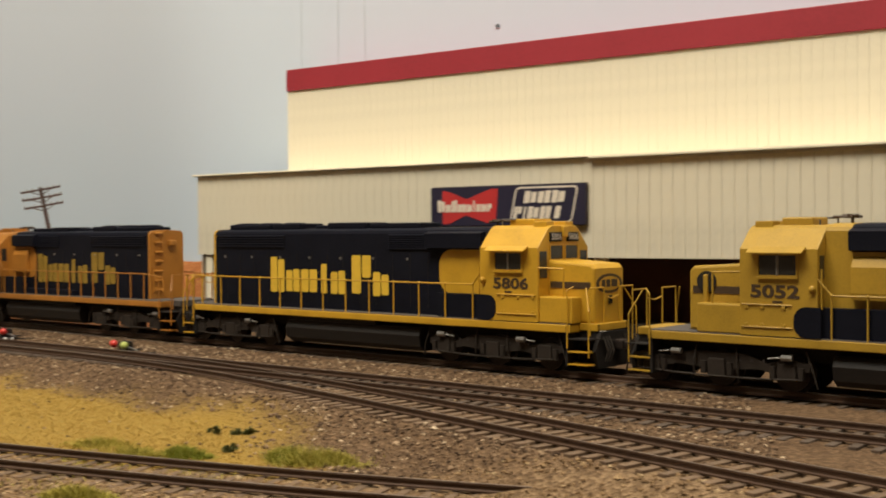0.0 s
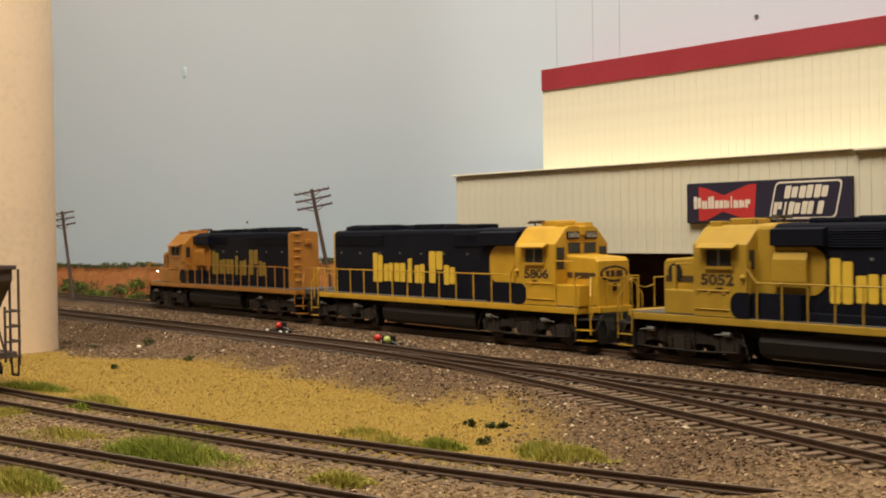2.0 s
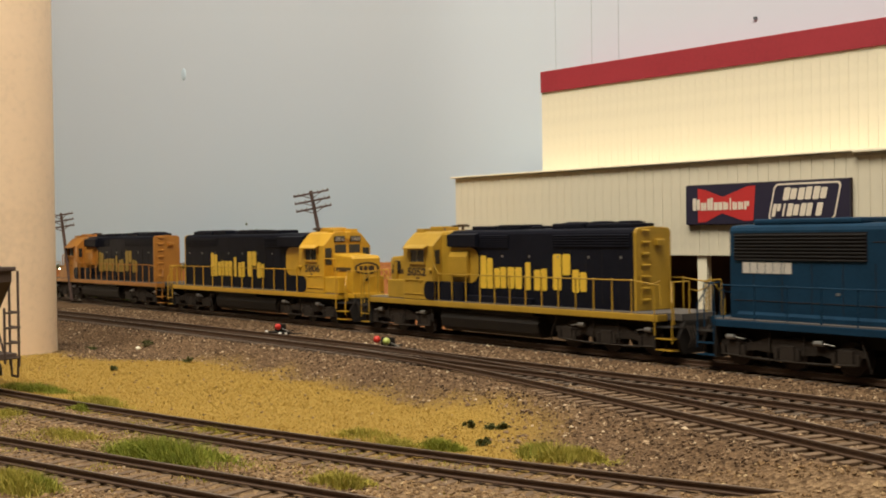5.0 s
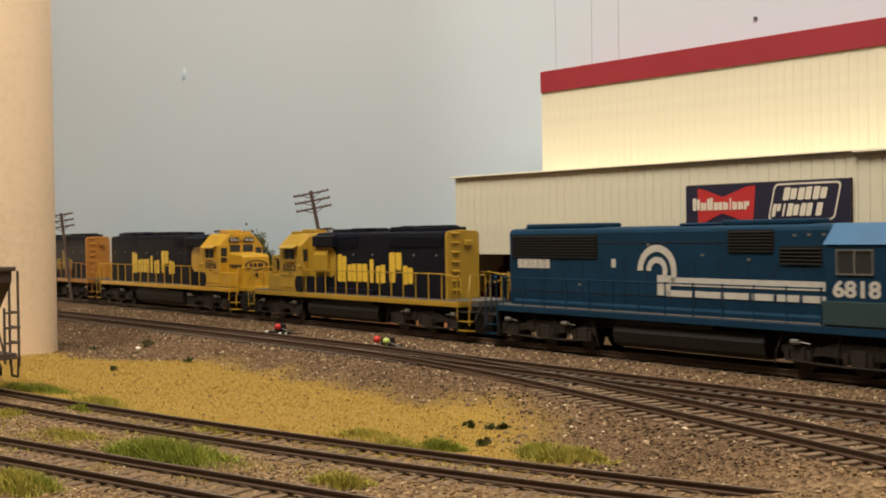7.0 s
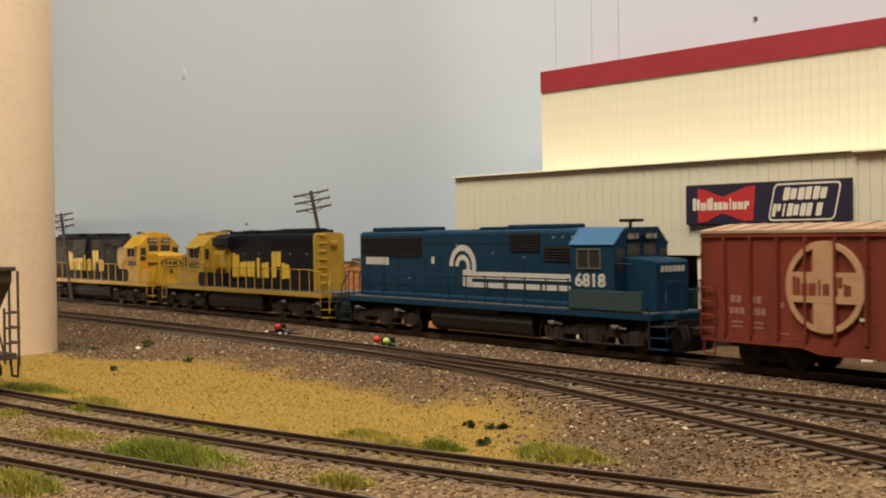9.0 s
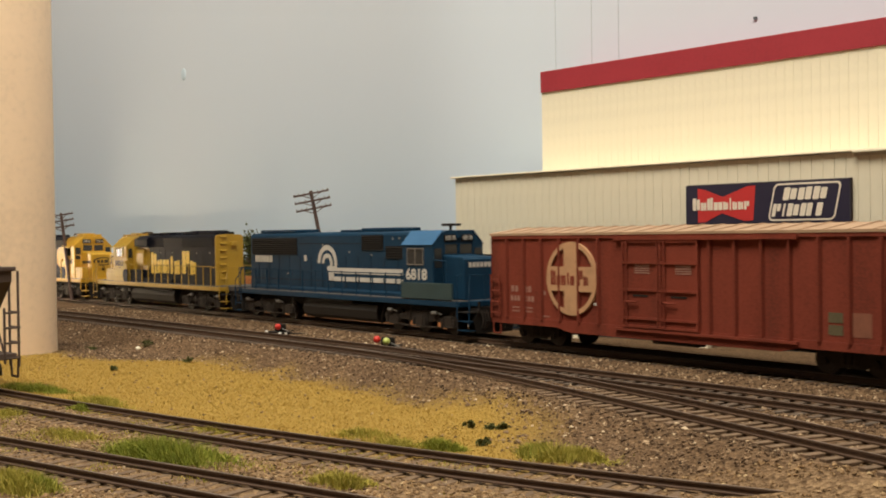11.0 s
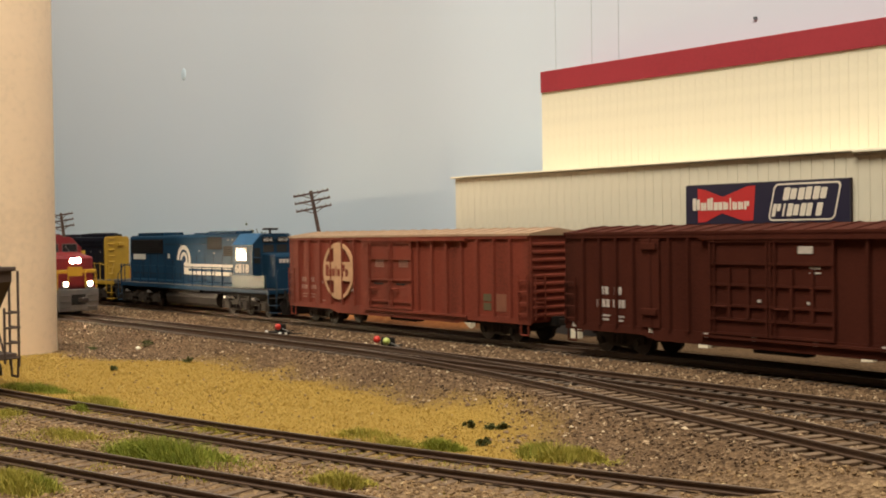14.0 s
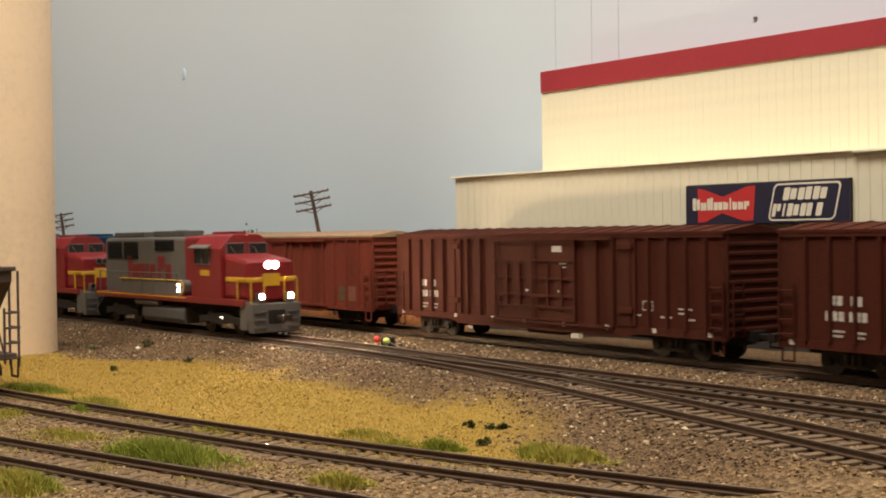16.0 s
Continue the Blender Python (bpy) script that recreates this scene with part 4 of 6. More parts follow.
    for k in range(6):
        box("nose_name_bar", nose, nose + 0.15, -7.0 + k * 2.4, -5.2 + k * 2.4, 33.4, 35.8, M_WHITE, ns, "grey block of the nose lettering")
    for sgn in (-1, 1):
        ya, yb = sorted((sgn * 15.2, sgn * 16.3))
        box("green_side_panel", c0 - 1, c1 + 15, ya, yb, 17.6, 25.6, M_GREENP, t, "dull green side panel below the cab", 0.2)
        rods("nose_rail", [[(c1 + 9, sgn * 14.6, 17), (c1 + 9, sgn * 14.6, 36.5), (c1, sgn * 15.4, 37)]], 0.34, P, t)
        xs = [hr + 1 + (c0 - 3 - hr) * i / 12 for i in range(13)]
        handrails(t, xs, sgn * 15.4, 17.1, 29.6, P)
    step_well(t, e0 + 1, -1, P, M_BLACK)
    step_well(t, e1 - 1, 1, P, M_BLACK)
    box("front_deck", e1, e1 + 6.5, -10, 10, 14.8, 17.4, P, t, "blue end deck", 0.3)
    box("rear_deck", e0 - 6, e0, -10, 10, 14.8, 17.4, P, t, "blue end deck", 0.3)
    end_rail(t, e0 - 5.5, P)
    end_rail(t, e1 + 6, P)
    pilot(t, e0 - 6, -1)
    pilot(t, e1 + 6, 1)
    coupler(t, -116, -1)
    coupler(t, 116, 1)
    rods("horn", [[(c1 - 9, -3, 54.4), (c1 - 2, -3, 54.4)], [(c1 - 9, 3, 54.4), (c1 - 2, 3, 54.4)], [(c1 - 6, -3, 54.4), (c1 - 6, 3, 54.4)], [(c1 - 6, 0, 51), (c1 - 6, 0, 54.6)], [(c1 - 2, -3, 54.4), (c1 - 1, -3, 54.4)]], 0.75, M_BLACK, t, "black air horns")
    return t


# Lighter copy of the loco blue, for overhead light on the cab slope.
M_CRLIT = mat("lit_blue_paint", (0.032, 0.115, 0.24), 0.45, 0, 0.12, 120, 1500, 0.05)
loco_d = blue_loco()


def truck2(parent, cx):
    for sgn in (-1, 1):
        y = sgn * 11.6
        prof = [(-13.5, 4.4), (-13.5, 7.6), (-9, 8.6), (-4.5, 10.2), (4.5, 10.2), (9, 8.6), (13.5, 7.6), (13.5, 4.4), (9, 5.4), (5, 3.0), (-5, 3.0), (-9, 5.4)]
        plate("side_frame", [(cx + u, v) for u, v in prof], y - 0.8, y + 0.8, M_TRUCK, parent, "cast truck side frame", 0.2)
        for dx in (-2.6, 0, 2.6):
            piece("spring", SHARED["spring"], parent, mm(cx + dx, y + sgn * 0.9, 0))
        for ax in (-10.2, 10.2):
            bm = bmesh.new()
            bm_rod(bm, (cx + ax, y, 4.8), (cx + ax, y + sgn * 1.8, 4.8), 1.5, 10)
            part("bearing_cap", bm, M_TRUCK, parent)
    box("bolster", cx - 3, cx + 3, -11, 11, 6, 9.6, M_BLACK, parent)
    for ax in (-10.2, 10.2):
        wheelset(parent, cx + ax, 5.2)


def boxcar(label, paint, roofm, kind):
    t = thing("boxcar", Matrix.Identity(4), label, "boxcar", "boxcars of the train")
    L, W = 106.6, 16.4
    bm = bmesh.new()
    bm_prism(bm, [(-W, 9.6), (W, 9.6), (W, 49.2), (-W, 49.2)], -L + 1.4, L - 1.4, "x")
    part("body", bm, paint, t, "riveted steel car side walls")
    bm = bmesh.new()
    bm_prism(bm, [(-W - 0.9, 48.6), (W + 0.9, 48.6), (W + 0.9, 49.6), (0, 52.0), (-W - 0.9, 49.6)], -L - 0.4, L + 0.4, "x")
    rf = part("roof", bm, roofm, t, "ribbed metal roof")
    bm = bmesh.new()
    bm_prism(bm, [(-W - 0.7, 49.5), (W + 0.7, 49.5), (W + 0.7, 49.9), (0, 52.4), (-W - 0.7, 49.9)], 0, 0.8, "x")
    me = mesh_of("roof_rib", bm, roofm)
    for x in np.arange(-L + 6, L, 9.6):
        piece("roof_rib", me, rf, mm(x, 0, 0))
    # side sill, deeper in the middle
    for sgn in (-1, 1):
        ya, yb = sorted((sgn * (W - 0.6), sgn * (W + 0.5)))
        plate("side_sill", [(-L, 9.0), (L, 9.0), (L, 12.0), (-L, 12.0)], ya, yb, paint, t, "side sill")
        plate("belly_sill", [(-62, 9.0), (62, 9.0), (54, 7.2), (-54, 7.2)], ya, yb, paint, t, "deep centre of the side sill")
        bm = bmesh.new()
        d0, d1 = (-22, 18) if kind == 1 else (-27, 27)
        rib = [x for x in np.arange(-L + 11.6, L - 4, 11.8 if kind == 1 else 9.6)]
        rib = [x for x in rib if not (d0 - 4 < x < d1 + 4)]
        bm_prism(bm, [(-0.9, 0), (-0.45, sgn * 1.3), (0.45, sgn * 1.3), (0.9, 0)], 11.8, 47.2, "z")
        me = mesh_of("side_post", bm, paint)
        for x in rib:
            piece("side_post", me, t, mm(x, sgn * W, 0))
        bm = bmesh.new()
        bm_box(bm, -L + 1, L - 1, *sorted((sgn * W, sgn * (W + 0.7))), 47.2, 48.6)
        part("top_rail", bm, paint, t)
        # doors
        door_spans = ((d0, (d0 + d1) / 2 - 0.2), ((d0 + d1) / 2 + 0.2, d1))
        for a, b in door_spans:
            ya, yb = sorted((sgn * W, sgn * (W + 0.8)))
            d = box("door", a, b, ya, yb, 11.4, 46.6, paint, t, "sliding door leaf", 0.25)
            bm = bmesh.new()
            for z in ((12.2, 15.4, 26.6, 37.4, 45.8) if kind == 1 else (12.2, 17.5, 22.5, 30.0, 37.8, 45.8)):
                bm_box(bm, a, b, *sorted((sgn * (W + 0.8), sgn * (W + 1.5))), z - 0.45, z + 0.45)
            for x in (a + 0.6, b - 0.6):
                bm_box(bm, x - 0.5, x + 0.5, *sorted((sgn * (W + 0.8), sgn * (W + 1.4))), 12, 46)
            if kind == 2:
                for x in (a + (b - a) * 0.36, a + (b - a) * 0.68):
                    bm_box(bm, x - 0.7, x + 0.7, *sorted((sgn * (W + 0.8), sgn * (W + 1.7))), 18, 36)
            part("door_ribs", bm, paint, d)
            bm = bmesh.new()
            bm_rod(bm, (a + 3, sgn * (W + 1.7), 12), (a + 3, sgn * (W + 1.7), 46), 0.35, 6)
            bm_rod(bm, (a + 3, sgn * (W + 2.0), 22), (a + 9, sgn * (W + 2.0), 22), 0.4, 6)
            part("lock_bar", bm, paint, d)
        box("upper_track", d0 - 4, d1 + (44 if kind == 1 else 22), *sorted((sgn * (W + 0.2), sgn * (W + 1.8))), 46.4, 47.8, paint, t, "door track")
        box("lower_track", d0 - 4, d1 + (44 if kind == 1 else 22), *sorted((sgn * (W + 0.2), sgn * (W + 1.6))), 10.2, 11.2, paint, t, "door track")
        # ladders at the corners
        for x0 in (-L + 0.8, L - 7.2):
            lad = []
            for z in (13.6, 18.6, 23.6, 28.6):
                lad.append([(x0, sgn * (W + 1.3), z), (x0 + 6.2, sgn * (W + 1.3), z)])
            lad += [[(x0, sgn * (W + 1.2), 11), (x0, sgn * (W + 1.2), 31)], [(x0 + 6.2, sgn * (W + 1.2), 11), (x0 + 6.2, sgn * (W + 1.2), 31)]]
            rods("ladder", lad, 0.38, paint, t, "side ladder", 5)
            rods("stirrup_step", [[(x0 + 0.6, sgn * (W + 0.2), 9), (x0 + 0.6, sgn * (W + 0.2), 4.2), (x0 + 5.6, sgn * (W + 0.2), 4.2), (x0 + 5.6, sgn * (W + 0.2), 9)]], 0.4, paint, t, "stirrup step", 5)
    for d in (-1, 1):
        bm = bmesh.new()
        x = d * (L - 1.4)
        bm_box(bm, *sorted((x, x + d * 0.8)), -W, W, 10, 49)
        bm_box(bm, *sorted((x, x + d * 1.6)), -W, -W + 1.2, 9.6, 49)
        bm_box(bm, *sorted((x, x + d * 1.6)), W - 1.2, W, 9.6, 49)
        bm_prism(bm, [(-W, 48.8), (W, 48.8), (W, 49.6), (0, 52.0), (-W, 49.6)], *sorted((x, x + d * 1.5)), "x")
        ew = part("end_wall", bm, paint, t, "corrugated end wall")
        bm = bmesh.new()
        bm_prism(bm, [(x + d * 0.6, -1.2), (x + d * 1.5, -0.45), (x + d * 1.5, 0.45), (x + d * 0.6, 1.2)], -W + 1.6, W - 1.6, "y")
        me = mesh_of("end_corrugation", bm, paint)
        for i in range(10):
            piece("end_corrugation", me, ew, mm(0, 0, 12.6 + i * 3.55))
        lad = [[(d * (L + 1.6), -W + 1.6, z), (d * (L + 1.6), -W + 7.4, z)] for z in (13.6, 18.6, 23.6, 28.6)]
        lad += [[(d * (L + 1.5), -W + 1.6, 11), (d * (L + 1.5), -W + 1.6, 31)], [(d * (L + 1.5), -W + 7.4, 11), (d * (L + 1.5), -W + 7.4, 31)]]
        rods("end_ladder", lad, 0.38, paint, t, "end ladder", 5)
        coupler(t, d * (L + 1), d)
        box("draft_box", *sorted((d * (L - 22), d * (L + 2))), -4, 4, 8, 12, M_BLACK, t)
        truck2(t, d * 79)
    box("centre_sill", -L + 4, L - 4, -5, 5, 6.4, 9.6, M_BLACK, t)
    box("brake_gear", -14, 10, -9, -4, 4.8, 8.8, M_BLACK, t, "brake cylinder under the floor", 0.5)
    f = -W
    if kind == 1:
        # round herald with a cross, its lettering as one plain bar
        cx, cz, rx, rz = -52.0, 30.2, 15.6, 15.6
        bm = bmesh.new()
        N = 40
        o = [(cx + rx * math.cos(a), cz + rz * math.sin(a)) for a in np.linspace(0, 2 * math.pi, N, endpoint=False)]
        i_ = [(cx + (rx - 2) * math.cos(a), cz + (rz - 2) * math.sin(a)) for a in np.linspace(0, 2 * math.pi, N, endpoint=False)]
        ov = [bm.verts.new((u, f - 0.98, v)) for u, v in o]
        iv = [bm.verts.new((u, f - 0.98, v)) for u, v in i_]
        ob = [bm.verts.new((u, f, v)) for u, v in o]
        for k in range(N):
            bm.faces.new((ov[k], ov[(k + 1) % N], iv[(k + 1) % N], iv[k]))
            bm.faces.new((ob[k], ob[(k + 1) % N], ov[(k + 1) % N], ov[k]))
        bmesh.ops.recalc_face_normals(bm, faces=bm.faces[:])
        h = part("herald_ring", bm, M_HERALD, t, "faded tan ring of the herald")
        box("herald_upright", cx - 4.4, cx + 4.4, f - 1.0, f, cz - 14.6, cz + 14.6, M_HERALD, h, "tan upright of the cross")
        box("herald_arm", cx - 14.6, cx + 14.6, f - 1.06, f, cz - 5.4, cz + 5.0, M_HERALD, h, "tan arm of the cross")
        x0 = -12.6
        for w, hh, kind in ((3.6, 6.4, 1), (3.0, 4.2, 0), (3.4, 4.2, 2), (2.2, 5.4, 4), (3.0, 4.2, 0), (1.4, 0, 0), (3.8, 6.4, 5), (3.2, 4.2, 3)):
            if hh:
                for out in bars(cx + x0, cx + x0 + w - 0.5, cz - 2.9, cz - 2.9 + hh, kind):
                    plate("herald_word_bar", out, f - 1.14, f - 1.0, paint, h, "brown bar of the herald's name")
            x0 += w
        for a, n_, w, z0, z1 in ((-92.5, 2, 2.6, 23.5, 26.2), (-83.5, 2, 2.6, 23.5, 26.2), (-93, 3, 2.3, 19.4, 21.8), (-83.5, 3, 2.3, 19.4, 21.8), (-92, 4, 1.3, 16.2, 16.9), (-92, 4, 1.3, 14.6, 15.3), (-83, 4, 1.3, 16.2, 16.9), (-83, 4, 1.3, 14.6, 15.3), (-72, 2, 1.6, 22.6, 24.4), (-72, 4, 1.3, 13, 13.7)):
            glyph_row(t, a, n_, w, z0, z1, f - 0.12, f, M_PALEMARK, "faded pale marking")
        for z0 in (14.2, 18.4):
            box("inspection_plate", 73.6, 79.2, f - 0.14, f, z0, z0 + 3.4, M_GREENMARK, t, "small green inspection plate")
        box("tan_patch", 81.5, 90, f - 0.1, f, 14, 22, M_PATCH, t, "paler repaint patch")
        for k in range(5):
            for x0 in (-15, 6.5):
                box("door_note_line", x0, x0 + 8, f - 1.0, f - 0.85, 33.2 + k * 0.9, 33.7 + k * 0.9, M_PALEMARK, t, "pale line of small print")
        for x0 in (-16, 4):
            box("door_stripe", x0, x0 + 8, f - 1.0, f - 0.85, 24.0, 24.8, M_BLACK, t)
        box("white_mark", -38.4, -35.8, f - 0.9, f, 19.4, 20.4, M_WHITE, t)
    else:
        # reporting marks as rows of small plain blocks
        for a, n_, w, z0, z1 in ((-85.5, 2, 2.6, 24.2, 27.4), (-77.6, 2, 2.4, 24.2, 27.4), (-87.5, 3, 2.6, 19.0, 22.2), (-78.2, 3, 2.4, 19.0, 22.2), (-85.0, 4, 1.3, 15.2, 16.0), (-85.0, 3, 1.5, 13.6, 14.4), (-76.5, 4, 1.2, 15.0, 15.8), (-76.5, 3, 1.4, 13.4, 14.2), (58, 5, 1.2, 16.2, 17.0), (74, 5, 1.2, 16.0, 16.7), (83, 6, 1.2, 19.5, 20.2), (83, 3, 1.2, 17.8, 18.5), (88, 3, 1.2, 15.6, 16.3)):
            glyph_row(t, a, n_, w, z0, z1, f - 0.12, f, M_MARK2, "white stencilled marking")
        for a, b, z0, z1 in ((12.5, 18.5, 41.4, 44.0), (17, 21.5, 34.6, 35.2), (17, 21.5, 36.2, 36.8), (17, 20, 37.6, 38.2), (-1.6, -0.8, 41.5, 43), (-5, -3.4, 24, 25), (16, 17.6, 24, 25)):
            box("marking_bar", a, b, f - 1.0, f, z0, z1, M_MARK2, t, "white stencilled marking")
        for x0 in (-62, 51.5):
            box("door_guard", x0, x0 + 10, f - 1.0, f, 12.0, 46.8, paint, t, "flat guard panel beside the doors", 0.2)
            for z in (17, 42.6):
                box("door_stop", x0 + 1, x0 + 9, f - 1.9, f - 0.9, z, z + 2.6, paint, t, "door stop bracket", 0.2)
        for x in (-102, -58, -30, -8, 18, 44, 70, 98):
            box("reflector", x, x + 2.0, f - 0.62, f - 0.5, 10.0, 11.8, M_MARK2, t, "small white reflector square")
        box("label_frame", 64.5, 70, f - 0.12, f, 18.6, 22.4, M_MARK2, t, "white framed label")
        box("label_inner", 64.9, 69.6, f - 0.2, f - 0.1, 19.0, 22.0, paint, t)
    return t


M_PALEMARK = mat("faded_marking", (0.30, 0.15, 0.11), 0.8, 0, 0.3, 600, 3000, 0)
M_MARK2 = mat("white_marking", (0.50, 0.45, 0.40), 0.7, 0, 0.3, 600, 3000, 0)
M_GREENMARK = mat("dull_green_marking", (0.095, 0.075, 0.035), 0.8, 0, 0.3, 600, 3000, 0)
M_PATCH = mat("pale_brown_patch", (0.21, 0.075, 0.04), 0.8, 0, 0.2, 300, 3000, 0)

car_e = boxcar("weathered brick-red boxcar with faded round herald and wide door", M_CAR, M_CARROOF, 1)
car_f = boxcar("dark brown double-door boxcar with white markings", M_CARB, M_CARB, 2)
car_g = copy_thing(car_f, Matrix.Identity(4))


def bezel(parent, x, y, z, r, depth=0.9):
    """An open ring round a lens."""
    bm = bmesh.new()
    n = 18
    rings = [[bm.verts.new((x + dx, y + rr * math.cos(a), z + rr * math.sin(a))) for a in np.linspace(0, 2 * math.pi, n, endpoint=False)] for dx, rr in ((0, r), (depth, r), (depth, r + 0.35), (0, r + 0.35))]
    for p, q in zip(rings, rings[1:]):
        for i in range(n):
            bm.faces.new((p[i], p[(i + 1) % n], q[(i + 1) % n], q[i]))
    part("lamp_bezel", bm, M_SILVER, parent, "metal lamp ring")


def warbonnet(lit):
    t = thing("diesel_locomotive", Matrix.Identity(4), "red and silver diesel locomotive with lit headlights" if lit else "red and silver diesel locomotive coupled behind the first", "locomotive", "red and silver locomotives")
    R, S = M_WARRED, M_SILVER
    hr, split, c0, c1, nose, e0, e1 = -88, 17, 34, 66, 90, -92, 88
    box("frame_sill", e0, e1, -15.6, 15.6, 15.6, 18.8, R, t, "red frame sill", 0.25)
    box("sill_stripe", e0 + 2, split + 10, -15.75, 15.75, 17.6, 18.4, M_YELLOW, t, "yellow sill stripe")
    box("underframe", e0 + 6, e1 - 6, -9, 9, 11, 15.6, M_BLACK, t)
    bm = bmesh.new()
    bm_prism(bm, [(-13, 3.4), (13, 3.4), (14.2, 6), (14.2, 10.6), (12.8, 12.6), (-12.8, 12.6), (-14.2, 10.6), (-14.2, 6)], -30, 22, "x", 0.5)
    part("fuel_tank", bm, M_DECK, t, "grey fuel tank")
    for k in (-1, 1):
        rods("air_reservoir", [[(-38, k * 13.4, 13.9), (-8, k * 13.4, 13.9)]], 1.7, S, t, "silver air reservoir", 10)
    plate("long_hood", hood_profile(10.4, 18.8, 51.4), hr, split, S, t, "silver-grey hood", 0.3, "x")
    plate("red_hood", hood_profile(10.5, 18.8, 51.6), split, c0 + 1, R, t, "red front of the hood", 0.3, "x")
    for sgn in (-1, 1):
        y = sgn * 10.4
        louvre(t, hr + 3, hr + 24, 38.5, 48.8, y, sgn, M_GRILLE, 7, "black radiator intake")
        louvre(t, hr + 26, hr + 46, 38.5, 48.8, y, sgn, M_GRILLE, 7, "black radiator intake")
        louvre(t, -20, 4, 43.5, 49.6, y, sgn, M_GRILLE, 5, "dark inertial grille")
        xs = -56.0
        for w in (7.4, 7.6, 8, 6, 7.6, 0, 9.6, 7.6):
            if w:
                ya, yb = sorted((y, y + sgn * 0.2))
                for out in bars(xs, xs + w - 0.8, 28, 28 + (12.5 if w in (7.4, 9.6) else 8), {7.4: 1, 7.6: 0, 8: 2, 6: 4, 9.6: 5}[w]):
                    plate("name_bar", out, ya, yb, R, t, "red bar of the painted name")
            xs += w or 3.0
        ya, yb = sorted((sgn * 10.3, sgn * 15.0))
        plate("side_box", rnd_rect(hr + 30, split + 7, 18.8, 27.4, 3.0, 5, (0, 1, 1, 0)), ya, yb, S, t, "silver side casing with yellow edge")
        rods("casing_edge", [[(hr + 30, sgn * 15.05, 27.2), (split + 4, sgn * 15.05, 27.2), (split + 6.6, sgn * 15.05, 24.8), (split + 6.6, sgn * 15.05, 21.4), (split + 4, sgn * 15.05, 19.4)]], 0.42, M_YELLOW, t, "yellow edge line")
        handrails(t, [hr + 2 + i * 14.6 for i in range(8)], sgn * 15.2, 18.6, 31, S)
    cb = cab_body(t, c0, c1, 15.6, 18.8, 44.6, 52.4, R, "red wide cab")
    for sgn in (-1, 1):
        side_window(cb, c0 + 5, c1 - 12, 36.8, 44.4, sgn * 15.6, sgn, S, True, True)
        box("cab_mark", c0 + 10, c0 + 20, *sorted((sgn * 15.55, sgn * 15.75)), 30.5, 33.5, M_YELLOW, cb, "small yellow number bar")
    for y0, y1 in ((-12, -1.5), (1.5, 12)):
        wd = box("windshield", c1 - 0.4, c1 + 0.2, y0, y1, 41.8, 47.4, M_GLASS, cb, "dark windshield pane")
        rods("windshield_frame", [[(c1 + 0.2, y0, 41.8), (c1 + 0.2, y1, 41.8), (c1 + 0.2, y1, 47.4), (c1 + 0.2, y0, 47.4), (c1 + 0.2, y0, 41.8)], [(c1 + 0.5, (y0 + y1) / 2, 41.8), (c1 + 0.5, y0 + 2, 46)]], 0.3, S, wd, "pale windshield frame and wiper", 5)
    bm = bmesh.new()
    bm_prism(bm, [(c1 - 0.3, 18.8), (nose, 18.8), (nose, 37.6), (nose - 2.5, 39.2), (c1 - 0.3, 42.0)], -13.8, 13.8, "y", 2.2)
    ns = part("wide_nose", bm, R, t, "red wide nose")
    box("nose_band", c1 + 2, nose + 0.2, -14.1, 14.1, 27.6, 30.2, M_YELLOW, ns, "yellow band round the nose", 0.4)
    box("nose_badge", nose, nose + 0.5, -5, 5, 25.6, 32, M_YELLOW, ns, "yellow nose badge as a plain shape", 0.4)
    bm = bmesh.new()
    bm_prism(bm, [(-13.5, 2.2), (13.5, 2.2), (14.5, 9), (14.5, 17), (-14.5, 17), (-14.5, 9)], e1 + 2, e1 + 7, "x", 0.5)
    part("plow_pilot", bm, S, t, "silver pilot plow")
    bm = bmesh.new()
    for k in (-1, 1):
        bm_box(bm, e1 - 5, e1 + 2, *sorted((k * 9.5, k * 14.4)), 3.4, 18, 0.3)
    part("step_casing", bm, S, t, "silver step casings")
    for s in (-1, 1):
        rods("nose_rail", [[(e1 + 5, s * 13.6, 17), (e1 + 5, s * 13.6, 29), (e1 + 5, s * 6, 30), (e1 + 5, s * 6, 18)]], 0.42, M_YELLOW, t, "yellow hand rail")
        rods("side_rail", [[(e1 - 6, s * 15, 18), (e1 - 6, s * 15, 29), (e1 + 2, s * 15, 30)]], 0.42, M_YELLOW, t, "yellow hand rail")
    # Flat black plate on the pilot replaces the shaded depth of a coupler pocket.
    box("pilot_recess", e1 + 6.9, e1 + 7.15, -5, 5, 6.5, 13.5, M_BLACK, t, "black plate for the shade in the coupler pocket")
    for z in (4.6, 8.4, 12.2):
        for s in (-1, 1):
            box("pilot_step", e1 + 6.9, e1 + 8.0, *sorted((s * 6.5, s * 13)), z, z + 0.6, M_DECK, t, "pilot step edge")
    lens, lo = (M_LENS, M_LENSLOW) if lit else (M_GLASS, M_GLASS)
    bm = bmesh.new()
    for y in (-2.0, 2.0):
        bm_disc(bm, (nose, y, 36.2), (1, 0, 0), 1.7, 0.3)
    part("headlight", bm, lens, ns, "pair of headlight lenses")
    for y in (-2.0, 2.0):
        bezel(ns, nose, y, 36.2, 1.75, 0.9)
    for y in (-8.5, 8.5):
        bm = bmesh.new()
        bm_disc(bm, (e1 + 6.5, y, 20.6), (1, 0, 0), 1.25, 0.3)
        part("ditch_light", bm, lo, t, "ditch light lens")
        bezel(t, e1 + 6.5, y, 20.6, 1.35)
